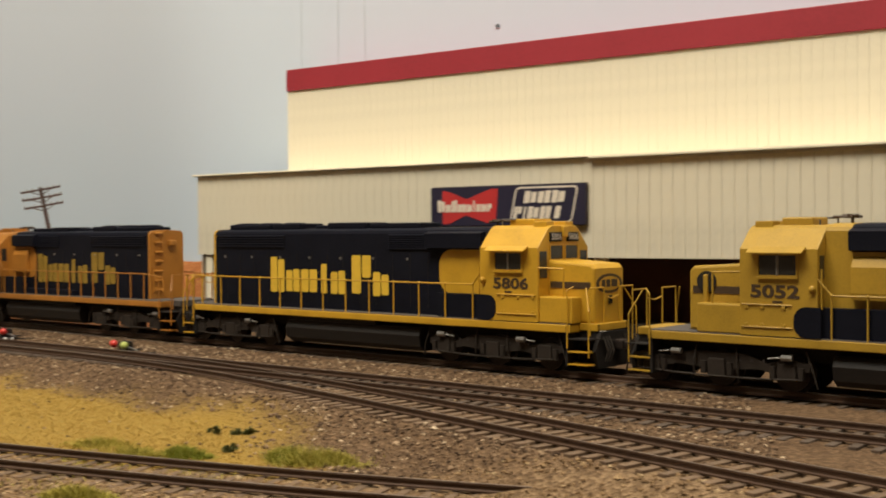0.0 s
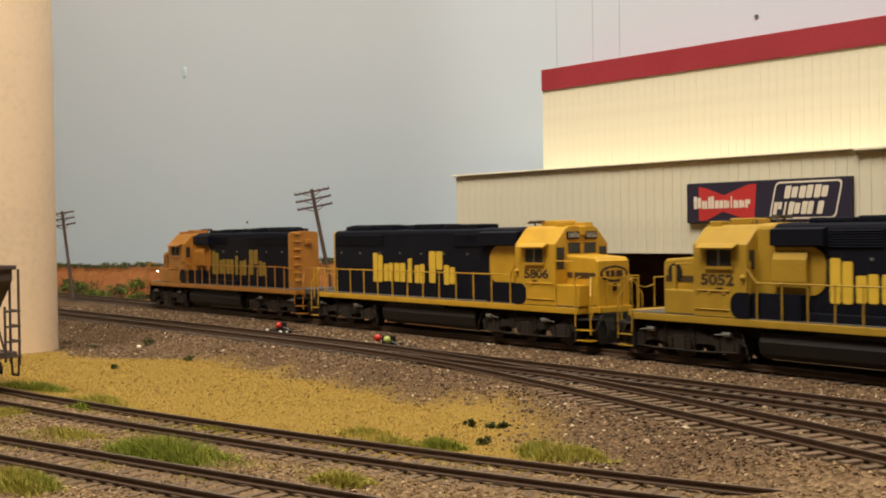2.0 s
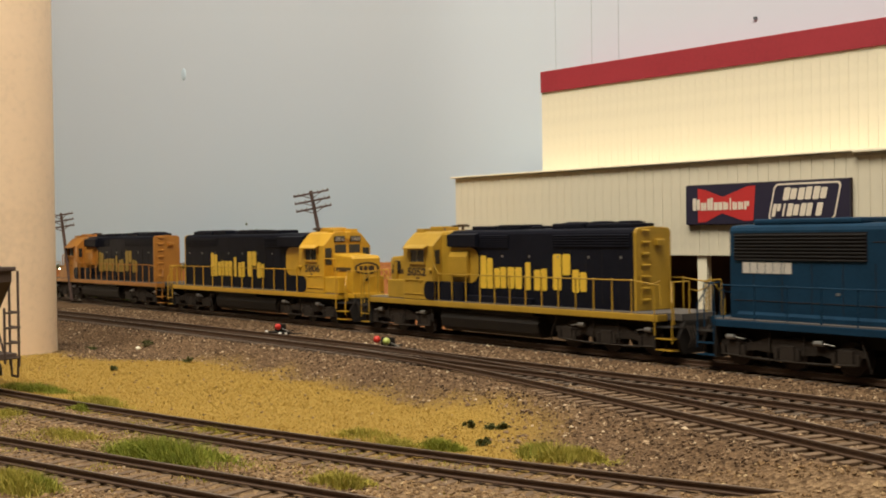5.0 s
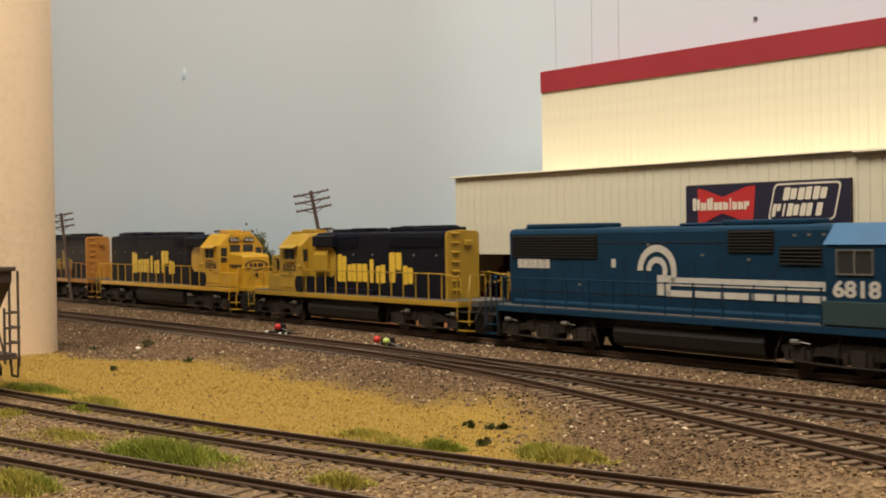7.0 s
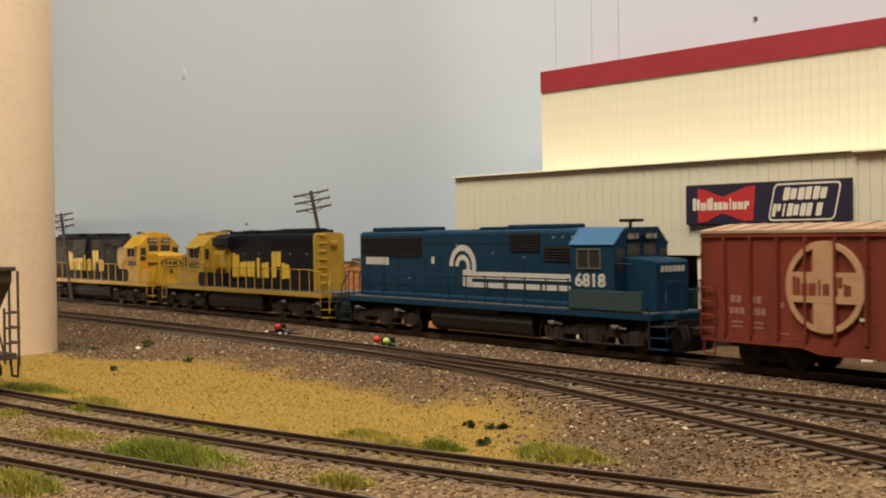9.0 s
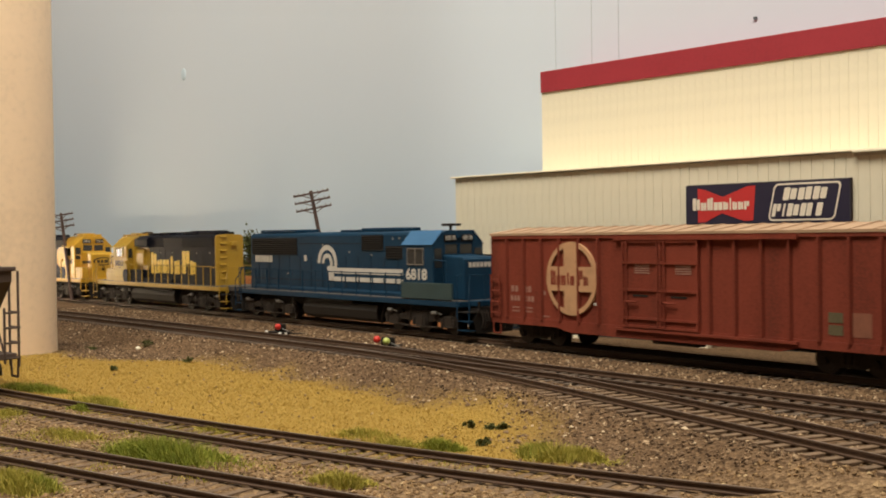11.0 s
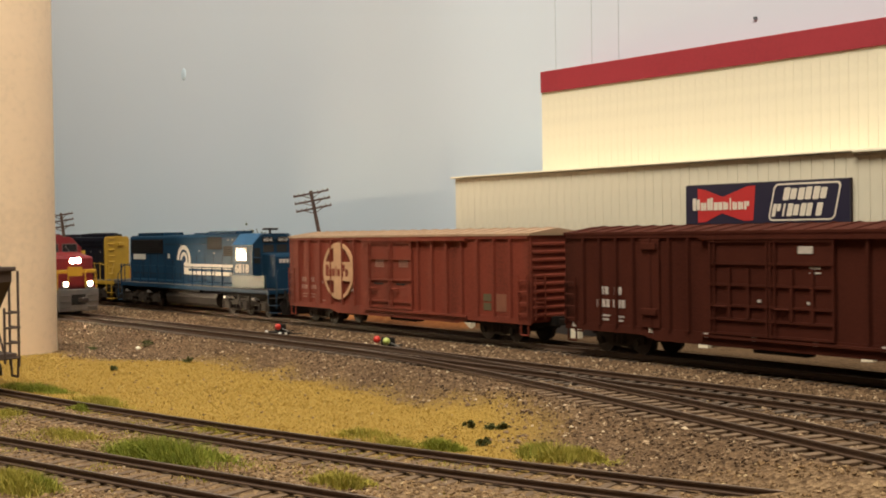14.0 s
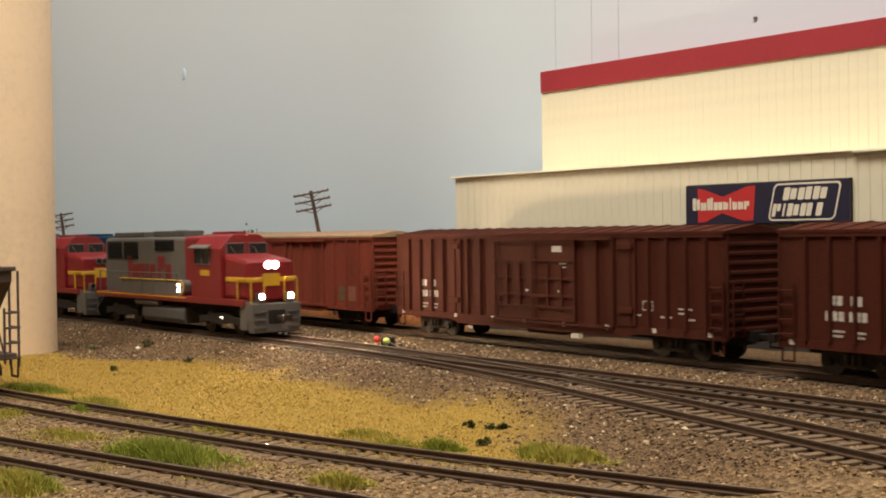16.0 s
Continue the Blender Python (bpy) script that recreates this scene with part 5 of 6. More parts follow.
        box("lamp_bracket", e1 + 3, e1 + 6.5, y - 1.5, y + 1.5, 17, 22.2, S, t)
    if lit:
        for s in (-1, 1):
            bm = bmesh.new()
            for z in (21.8, 24.6):
                bm_ball(bm, (split + 1, s * 15.1, z), 1.0, 10, 8)
            part("side_marker", bm, M_MARKER, t, "lit side marker lamps")
            bm = bmesh.new()
            bm_ball(bm, (62, s * 12.6, 9), 0.9, 10, 8)
            part("truck_light", bm, M_MARKER, t, "lit step lamp")
    for c in (-60, 60):
        for sgn in (-1, 1):
            plate("side_frame", [(c + u, v) for u, v in ((-22, 5), (-22, 9), (-14, 9.4), (-8, 11), (8, 11), (14, 9.4), (22, 9), (22, 5), (14, 6.4), (0, 5), (-14, 6.4))], sgn * 12.4 - 0.9, sgn * 12.4 + 0.9, M_TRUCK, t, "dark truck side frame")
        for ax in (-15.8, 15.8):
            wheelset(t, c + ax)
    for x0, x1, w, z1 in ((-82, -40, 7.5, 54.4), (-30, 8, 6.5, 54.8)):
        box("roof_hatch", x0, x1, -w, w, 51.2, z1, M_DECK, t, "dark roof hatch", 0.6)
    box("cab_roof_box", c0 + 6, c1 - 10, -6, 6, 52.2, 53.8, R, t, "", 0.4)
    coupler(t, -100, -1)
    coupler(t, 97, 1)
    pilot(t, e0 - 3, -1)
    return t


war_1 = warbonnet(True)
war_2 = warbonnet(False)
# ---- warehouse ----
def building():
    M = wall_m()
    t = thing("warehouse", M, "cream metal-sided warehouse with a red roof band and low front shed", "building")
    L = 520.0
    # front shed: panels hung over an open dock
    box("shed_backing", 0, L, 0.5, 3, 38.3, 80.6, M_SHEDGAP, t, "shed wall behind the siding")
    bm = bmesh.new()
    bm_box(bm, 0, 5.1, -0.2, 0.5, 38.3, 80.4, 0.1)
    me = mesh_of("siding_panel", bm, M_SHED)
    for i in range(100):
        piece("siding_panel", me, t, mm(i * 5.2 + 0.1, 0, 0))
    box("shed_roof", -2.2, 243, -2.0, 20, 80.8, 81.7, M_CREAM, t, "thin pale shed roof edge", 0.2)
    box("shed_roof", 243.2, L, -2.6, 20, 80.2, 81.4, M_CREAM, t, "thin pale shed roof edge", 0.2)
    box("gutter", 243.4, L, -1.4, -0.2, 79.0, 80.0, M_SHEDGAP, t, "dark gutter line")
    # Dock wall, floor and ceiling are coloured dark for the shade under the shed.
    box("dock_wall", 0, L, 36, 38, -6, 80, M_DOCK, t, "red-brown dock wall with shadow in its dark colour")
    box("dock_floor", 0, L, 14, 36, -6, 10, M_SHADE, t, "loading dock floor coloured dark for shade")
    box("dock_ceiling", 0, L, 3, 36, 78, 79, M_SHADE, t)
    box("end_wall", -0.6, 0.4, 3, 36, -6, 80.4, M_SHED, t, "shed end wall")
    for x in (7.5, 88, 167, 247, 327, 407):
        bm = bmesh.new()
        bm_box(bm, x - 2.6, x + 2.6, 0.8, 4.4, -6, 38.3, 0.15)
        part("dock_post", bm, M_CREAM, t, "white dock post")
    # upper block
    box("upper_backing", 51.5, L, 18.6, 43, 81, 126, M_SHEDGAP, t)
    bm = bmesh.new()
    bm_box(bm, 0, 4.32, 17.7, 18.6, 81.5, 125, 0.05)
    me = mesh_of("upper_panel", bm, M_CREAM)
    for i in range(107):
        piece("upper_panel", me, t, mm(51.5 + i * 4.37, 0, 0))
    box("roof_band", 50.9, L, 16.9, 43, 124.9, 136.2, M_RED, t, "dark red roof band", 0.25)
    box("upper_side", 51.0, 51.5, 17.7, 43, 81.5, 125, M_CREAM, t)
    return t


M_SHEDGAP = mat("grey_shadow_gap", (0.52, 0.48, 0.385), 0.8)
M_DOCK = mat("shaded_red_brown_dock", (0.11, 0.045, 0.03), 0.8, 0, 0.2, 40, 500, 0.1)
building()


def billboard():
    M = wall_m()
    t = thing("billboard", M, "dark blue billboard with a red bow shape and white lettering blocks", "sign")
    navy = mat("navy_sign_paint", (0.025, 0.022, 0.045), 0.4, 0, 0.1, 60, 800, 0.02)
    red = mat("red_sign_paint", (0.52, 0.035, 0.035), 0.45, 0, 0.08, 60, 800, 0.02)
    wht = mat("white_sign_paint", (0.74, 0.66, 0.54), 0.5, 0, 0.05, 60, 800, 0.02)
    a, b, z0, z1 = 160.8, 242.0, 52.4, 70.0
    box("board", a, b, -2.4, -0.6, z0, z1, navy, t, "navy board", 0.15)
    plate("board_edge", rnd_rect(a - 0.3, b + 0.3, z0 - 0.3, z1 + 0.3, 0.4, 2), -1.0, -0.5, M_BROWNTXT, t)
    y0, y1 = -2.52, -2.4
    # bow: two triangles meeting in the middle
    bow = [(167.5, 68.6), (171.5, 67.8), (181, 64.4), (194, 68.8), (197.8, 68.8), (196.6, 53.8), (192, 53.6), (180.5, 57.2), (171.5, 53.4), (167.5, 53.2)]
    plate("red_bow", bow, y0, y1, red, t, "red bow shape")
    x = 164.6
    for w, h, kind in ((4.4, 5.6, 3), (3.5, 3.6, 2), (3.5, 5.6, 0), (5.0, 3.6, 2), (3.1, 3.6, 3), (1.8, 5.2, 4), (2.9, 3.6, 1), (3.1, 3.6, 3), (3.0, 3.6, 5)):
        for out in bars(x + 0.2, x + w - 0.3, 58.6, 58.6 + h, kind):
            plate("name_bar", out, y0 - 0.12, y0, wht, t, "white bar of the sign's script")
        x += w
    # slanted frame with two rows of slanted blocks
    def slant(u, v):
        return u + (v - 61) * 0.22, v
    fo, fi = rnd_rect(205.5, 237, 53.3, 69.2, 2.2, 4), rnd_rect(206.3, 236.2, 54.1, 68.4, 1.7, 4)
    plate("frame_outline", [slant(u, v) for u, v in fo], y0, y1, wht, t, "thin white slanted frame")
    plate("frame_fill", [slant(u, v) for u, v in fi], y0 - 0.06, y0, navy, t)
    for z, x, ws in ((62.0, 211.0, ((7.0, 3), (7.0, 0), (7.0, 3))), (55.2, 207.0, ((4.6, 5), (2.6, 4), (6.2, 3), (6.2, 2), (5.8, 4)))):
        for w, kind in ws:
            for out in bars(x, x + w - 0.8, z, z + 5.4, kind):
                plate("word_bar", [slant(u, v) for u, v in out], y0 - 0.2, y0 - 0.06, wht, t, "white slanted bar of the sign's name")
            x += w
    return t


billboard()


# ---- column, poles ----
def column():
    t = thing("support_column", mm(-237, 631, -11.5), "tall plain cream painted round column", "column")
    bm = bmesh.new()
    bm_rod(bm, (0, 0, -1), (0, 0, 700), 24, 160)
    part("tube", bm, M_TUBE, t, "cream tube", smooth=False)


column()


def telephone_pole(x, y, z, h, lean, turn):
    t = thing("telephone_pole", mm(x, y, z, 0, lean, turn), "leaning dark brown telephone pole with three crossarms", "pole", "telephone poles")
    bm = bmesh.new()
    bm_rod(bm, (0, 0, -3), (0, 0, h), 1.5, 10, 1.1)
    part("shaft", bm, M_WOOD, t, "tapered wooden shaft")
    for k, dz in enumerate((1.2, 6.0, 11.0)):
        arm = box("crossarm", -11.6, 11.6, -1.7, -0.7, h - dz - 1.2, h - dz, M_WOOD, t, "wooden crossarm", 0.2)
        bm = bmesh.new()
        for u in (-11, -8, -4.5, 4.5, 8, 11):
            bm_rod(bm, (u, -1.2, h - dz), (u, -1.2, h - dz + 0.9), 0.28, 6)
        part("insulators", bm, M_WOOD, arm, "small pin insulators")
        bm = bmesh.new()
        bm_rod(bm, (-7, -1.6, h - dz - 0.6), (0, -1.3, h - dz - 4.0), 0.3, 5)
        bm_rod(bm, (7, -1.6, h - dz - 0.6), (0, -1.3, h - dz - 4.0), 0.3, 5)
        part("brace", bm, M_WOOD, arm)
    return t


telephone_pole(-70.6, 744.6, 2, 78, -10.5, 0)
telephone_pole(-308, 955, 2, 70, -7, -14)


# ---- hopper car standing on the front siding ----
def hopper():
    x, y = -177.0, 299 + 0.72 * 177 + 0.0006 * 177 * 177
    h = math.degrees(math.atan(-0.72 - 0.0012 * 177))
    t = thing("hopper_car", mm(x, y, -8.7, 0, 0, h), "dark brown covered hopper car standing on the siding", "hopper car")
    P = M_HOPPER
    E = -2.0  # car end; the body runs to -x
    bm = bmesh.new()
    bm_prism(bm, [(E - 6, 46.5), (E - 150, 46.5), (E - 150, 14), (E - 40, 14), (E - 23, 24), (E - 6, 42)], -15, 15, "y", 0.4)
    part("body", bm, P, t, "brown hopper body with sloped end")
    bm = bmesh.new()
    for u in np.arange(E - 14, E - 150, -13):
        for s in (-1, 1):
            bm_box(bm, u - 0.7, u + 0.7, *sorted((s * 15, s * 16.2)), 18 if u < E - 40 else 40, 46.5)
    part("side_ribs", bm, P, t)
    box("top_rim", E - 151, E - 4.5, -16, 16, 46.3, 48.0, P, t, "top rim", 0.3)
    rods("running_board", [[(E - 2, s * 7, 51), (E - 148, s * 7, 51)] for s in (-1, 1)] + [[(E - 2, s * 7, 51), (E - 2, s * 7, 48)] for s in (-1, 1)] + [[(E - 2, -7, 51), (E - 2, 7, 51)]], 0.45, P, t, "roof running board rails")
    box("end_platform", E - 32, E, -13.5, 13.5, 11.6, 14.0, P, t, "end platform", 0.3)
    posts = []
    for s in (-1, 1):
        for u in (E - 0.6, E - 8):
            posts.append([(u, s * 14.6, 8.5), (u, s * 14.6, 46.5)])
        for z in (12, 18, 24, 30):
            posts.append([(E - 8, s * 14.8, z), (E - 0.2, s * 14.8, z)])
            posts.append([(E - 0.2, s * 14.8, z), (E - 0.2, s * 8.6, z)])
        posts.append([(E - 0.2, s * 8.6, 10), (E - 0.2, s * 8.6, 32)])
        posts.append([(E - 8, s * 12, 14), (E - 22, s * 12, 38)])
    rods("end_ladder_frame", posts, 0.5, P, t, "corner ladders and end posts", 6)
    rods("stirrup_step", [[(E - 7, s * 14.4, 11.6), (E - 6.4, s * 14.4, 4.4), (E - 1.4, s * 14.4, 4.4), (E - 0.8, s * 14.4, 11.6)] for s in (-1, 1)], 0.5, P, t, "stirrup steps")
    coupler(t, E, 1)
    for c in (E - 24, E - 128):
        for s in (-1, 1):
            plate("side_frame", [(c + u, v) for u, v in ((-13.5, 4.4), (-13.5, 7.6), (-4.5, 10.2), (4.5, 10.2), (13.5, 7.6), (13.5, 4.4), (5, 3.0), (-5, 3.0))], s * 11.6 - 0.8, s * 11.6 + 0.8, M_TRUCK, t, "truck side frame", 0.2)
        for ax in (-10.2, 10.2):
            bm = bmesh.new()
            for s in (-1, 1):
                bm_rod(bm, (c + ax, s * 7.4, 5.2), (c + ax, s * 10, 5.2), 5.2, 20)
                bm_rod(bm, (c + ax, s * 6.7, 5.2), (c + ax, s * 7.4, 5.2), 5.9, 20)
            bm_rod(bm, (c + ax, -11.5, 5.2), (c + ax, 11.5, 5.2), 0.9, 8)
            part("wheelset", bm, M_WHEEL, t)
        box("bolster", c - 3, c + 3, -11, 11, 6, 11.6, M_BLACK, t)


hopper()


# ---- switch throws ----
M_BALLRED = mat("red_ball_paint", (0.55, 0.03, 0.02), 0.35, 0, 0.1, 300, 1500, 0)
M_STUD = mat("bright_stud", (0.7, 0.68, 0.64), 0.35, 0.2, 0.1, 300, 1500, 0)
M_BALLGREEN = mat("pale_green_ball_paint", (0.42, 0.48, 0.12), 0.35, 0, 0.1, 300, 1500, 0)


def throw(s, off, balls, turn):
    x, y, h = main_line(s, off)
    t = thing("ground_throw", mm(x, y, -3.6, 0, 0, math.degrees(h) + turn), "small black turnout ground throw with coloured ball lever", "switch throw", "turnout ground throws")
    box("base", -8, 8, -2.8, 2.8, 0, 1.2, M_BLACK, t, "black base plate", 0.2)
    box("body", -3.6, 3.0, -1.2, 2.4, 1.0, 5.4, M_BLACK, t, "black throw body", 0.4)
    bm = bmesh.new()
    bm_rod(bm, (0, 0, 3.4), (9.5, 0, 1.8), 0.35, 6)
    part("lever", bm, M_STEEL, t, "thin metal lever")
    for (u, v, z), m_ in balls:
        bm = bmesh.new()
        bm_rod(bm, (0, 0, 3.2), (u, v, z), 0.4, 6)
        part("ball_arm", bm, M_BLACK, t)
        bm = bmesh.new()
        bm_ball(bm, (u, v, z), 1.75, 16, 12)
        part("ball", bm, m_, t, "glossy round ball", smooth=True)
    for u, v, r in ((-9.5, -3.0, 0.9), (7.5, -4.2, 0.9), (9.0, -1.2, 0.6)):
        bm = bmesh.new()
        bm_ball(bm, (u, v, 0.7), r, 10, 7)
        part("bright_stud", bm, M_STUD, t, "small bright metal stud")
    rods("linkage", [[(-5, 0, 0.8), (-5, 12, 0.6)], [(5, 1, 0.6), (10, 4, 0.4), (12, 8, 0.4)]], 0.4, M_BLACK, t, "wire linkage")


throw(119, 45, [((2.0, -2.2, 4.0), M_BALLRED)], 0)
throw(231, 50, [((-4.8, -2.6, 4.2), M_BALLRED), ((4.2, -3.4, 4.0), M_BALLGREEN)], 0)


# ---- plants, stones ----
def blades(name, spots, material, label, category, width=0.35):
    """Joined grass blades: (x, y, height, lean x, lean y)."""
    co, fa = [], []
    rng = random.Random(name)
    for x, y, h, lx, ly in spots:
        z = ground_z(x, y) - 0.3
        a = rng.uniform(0, math.pi)
        dx, dy = math.cos(a) * width, math.sin(a) * width
        n = len(co)
        co += [((x - dx) * U, (y - dy) * U, z * U), ((x + dx) * U, (y + dy) * U, z * U), ((x + lx * 0.4 + dx * 0.7) * U, (y + ly * 0.4 + dy * 0.7) * U, (z + h * 0.6) * U), ((x + lx * 0.4 - dx * 0.7) * U, (y + ly * 0.4 - dy * 0.7) * U, (z + h * 0.6) * U), ((x + lx) * U, (y + ly) * U, (z + h) * U)]
        fa += [(n, n + 1, n + 2, n + 3), (n + 3, n + 2, n + 4)]
    me = bpy.data.meshes.new(name)
    me.from_pydata(co, [], fa)
    me.materials.append(material)
    return tagged(new(name, me), label, category, kind="stuff")


G_DRY = island_mat("dry_grass", [(0.0, (0.300, 0.178, 0.034)), (0.4, (0.352, 0.226, 0.046)), (0.8, (0.395, 0.270, 0.066)), (1.0, (0.470, 0.360, 0.140))])
G_GREEN = island_mat("fresh_grass", [(0.0, (0.122, 0.153, 0.019)), (0.5, (0.223, 0.257, 0.030)), (1.0, (0.380, 0.363, 0.066))])
G_PALE = island_mat("pale_green_grass", [(0.0, (0.223, 0.200, 0.030)), (0.5, (0.346, 0.305, 0.047)), (1.0, (0.492, 0.400, 0.096))])
G_BUSH = island_mat("dark_bush_leaf", [(0.0, (0.045, 0.052, 0.016)), (0.5, (0.082, 0.09, 0.028)), (1.0, (0.15, 0.15, 0.055))])
G_STONE = island_mat("loose_ballast", [(0.0, (0.048, 0.029, 0.017)), (0.45, (0.130, 0.081, 0.047)), (0.8, (0.232, 0.152, 0.089)), (0.95, (0.38, 0.272, 0.168)), (1.0, (0.58, 0.46, 0.31))])
G_DUST = island_mat("warm_gravel", [(0.0, (0.107, 0.065, 0.031)), (0.5, (0.232, 0.142, 0.070)), (0.9, (0.332, 0.218, 0.110)), (1.0, (0.463, 0.348, 0.198))])


def scatter(name, box_, count, seed, keep, h, spread, material, label):
    rng = random.Random(seed)
    x0, x1, y0, y1 = box_
    out = []
    tries = 0
    while len(out) < count and tries < count * 8:
        tries += 1
        x, y = rng.uniform(x0, x1), rng.uniform(y0, y1)
        if rng.random() < keep(x, y):
            out.append((x, y, rng.uniform(h[0], h[1]), rng.gauss(0, spread), rng.gauss(0, spread)))
    return blades(name, out, material, label, "grass", 0.17)


scatter("dry_grass", (-260, 40, 290, 620), 65000, 5, field_mask, (0.3, 1.0), 0.4, G_DRY, "short dry yellow grass cover")


def sidings_mask(x, y):
    """Thin patches of dry grass between and beside the front sidings."""
    d = (y - (299 - 0.72 * x + 0.0006 * x * x)) / 1.25
    w = noise.noise(Vector((x, y, 11)) * 0.04) + 0.6 * noise.noise(Vector((x, y, 2)) * 0.16)
    return smooth(0.05, 0.5, w) * smooth(10, 4, d) * smooth(-75, -55, d)


scatter("sparse_grass", (-230, 70, 190, 480), 11000, 8, sidings_mask, (0.4, 1.7), 0.6, G_PALE, "thin dry grass between the sidings")


def tuft(name, x, y, rx, ry, turn, count, h, material, label, seed):
    rng = random.Random(seed)
    out = []
    c, s = math.cos(math.radians(turn)), math.sin(math.radians(turn))
    lumps = [(rng.gauss(0, 0.45), rng.gauss(0, 0.45)) for _ in range(9)]
    for _ in range(int(count * 4)):
        lx, ly = rng.choice(lumps)
        u, v = (lx + rng.gauss(0, 0.26)), (ly + rng.gauss(0, 0.28))
        px, py = x + rx * (u * c) - ry * v * s, y + rx * u * s + ry * v * c
        e = max(0.25, 1.05 - 0.45 * (u * u + v * v))
        out.append((px, py, rng.uniform(h * 0.3, h * 0.85) * e, rng.gauss(0, h * 0.22), rng.gauss(0, h * 0.22)))
    return tagged(blades(name, out, material, label, "grass tuft", 0.11), label, "grass tuft", "grass tufts", "stuff")


TUFTS_GREEN = ((-169, 471, 20.7, 6.5, 500, 5.0), (-77, 320, 24.9, 7.8, 1500, 8.0), (-85, 323, 15.5, 5.2, 500, 6.0), (-101, 283, 6.8, 5.2, 400, 6.0), (-2, 330, 7.9, 3.9, 380, 5.0), (24, 317, 7.6, 5.2, 260, 5.0), (-131, 413, 5.2, 2.6, 200, 4.0))
TUFTS_PALE = ((-131, 429, 18.6, 6.5, 450, 4.5), (-106, 284, 13.6, 6.5, 900, 7.0), (-26, 283, 8.5, 5.2, 550, 5.0), (-16, 336, 10.1, 5.2, 300, 4.0), (30, 314, 11.3, 6.5, 800, 6.5), (38, 311, 8.4, 5.2, 260, 4.0), (-73, 365, 10.3, 3.9, 220, 3.0), (-119, 358, 16.6, 7.8, 380, 4.0), (-154, 406, 10.3, 6.5, 250, 4.0), (-24, 350, 12.4, 6.5, 240, 4.0))
for k, (x, y, rx, ry, n_, h) in enumerate(TUFTS_GREEN):
    tuft("grass_tuft", x, y, rx, ry, -38, n_, h, G_GREEN, "bright green grass tuft beside the siding", 40 + k)
for k, (x, y, rx, ry, n_, h) in enumerate(TUFTS_PALE):
    tuft("grass_tuft", x, y, rx, ry, -38, n_, h, G_PALE, "pale yellow-green grass tuft in gravel", 60 + k)


def bush(name, x, y, z, r, hgt, n_, material, label, category, seed, leaf=1.2):
    rng = random.Random(seed)
    co, fa = [], []
    cl = [(rng.gauss(0, 0.4) * r, rng.gauss(0, 0.4) * r, rng.uniform(0.1, 0.8) * hgt) for _ in range(8)]
    for _ in range(n_):
        a, b, c = rng.choice(cl)
        p = Vector((x + a + rng.gauss(0, 0.25) * r, y + b + rng.gauss(0, 0.25) * r, z + max(0, c + rng.gauss(0, 0.14) * hgt)))
        q = Euler((rng.uniform(0, 6), rng.uniform(0, 6), rng.uniform(0, 6))).to_matrix()
        k = len(co)
        s = leaf * rng.uniform(0.5, 1.2)
        co += [tuple((p + q @ Vector(v) * s) * U) for v in ((-0.5, -0.3, 0), (0.5, -0.3, 0.1), (0.4, 0.4, 0), (-0.3, 0.5, 0.15))]
        fa.append((k, k + 1, k + 2, k + 3))
    me = bpy.data.meshes.new(name)
    me.from_pydata(co, [], fa)
    me.materials.append(material)
    return tagged(new(name, me), label, category, kind="stuff")


for k, (x, y, r, h) in enumerate(((-162, 630, 3.2, 4.2), (-126, 567, 2.0, 2.6), (-154, 538, 1.5, 2.0), (8, 362, 1.3, 2.6), (14, 360, 1.2, 2.0), (18, 360, 1.8, 2.2), (11, 333, 1.8, 2.4), (-195, 638, 3.0, 1.8), (6, 367, 0.6, 1.0))):
    bush("small_weed", x, y, ground_z(x, y), r, h, 160, G_BUSH, "small dark green weed clump on the turf", "weed", 90 + k, 0.9)


bm = bmesh.new()
bm_ball(bm, (0, 0, 0), 1.4, 10, 7, 0.7)
for v in bm.verts:
    v.co *= 1 + 0.3 * noise.noise(v.co * 0.8)
tagged(part("pale_stone", bm, M_CREAM, m=mm(-168, 632, -10.4)), "pale stone beside a weed clump", "stone")

G_BRUSH = island_mat("brush_leaf", [(0.0, (0.05, 0.085, 0.015)), (0.5, (0.11, 0.15, 0.025)), (1.0, (0.20, 0.22, 0.05))])

# brush and tree line towards the backdrop
rng = random.Random(3)
for k in range(26):
    s = -620 + k * 22 + rng.uniform(-6, 6)
    x, y, _ = main_line(s, -34 + rng.uniform(-8, 6))
    bush("trackside_brush", x, y, ground_z(x, y), rng.uniform(7, 12), rng.uniform(7, 14), 420, G_BRUSH if k % 3 else G_BUSH, "green trackside brush beside the back line", "bush", 200 + k, 1.6)
for k in range(70):
    al = -800 + k * 9.5 + rng.uniform(-4, 4)
    p = W0 + WD * al + WN * (BACK - 6)
    bush("far_hedge", p.x, p.y, ground_z(p.x, p.y), rng.uniform(5, 9), rng.uniform(2.0, 5.0), 120, G_BUSH, "low dark hedge along the field's far edge", "hedge", 300 + k, 1.3)


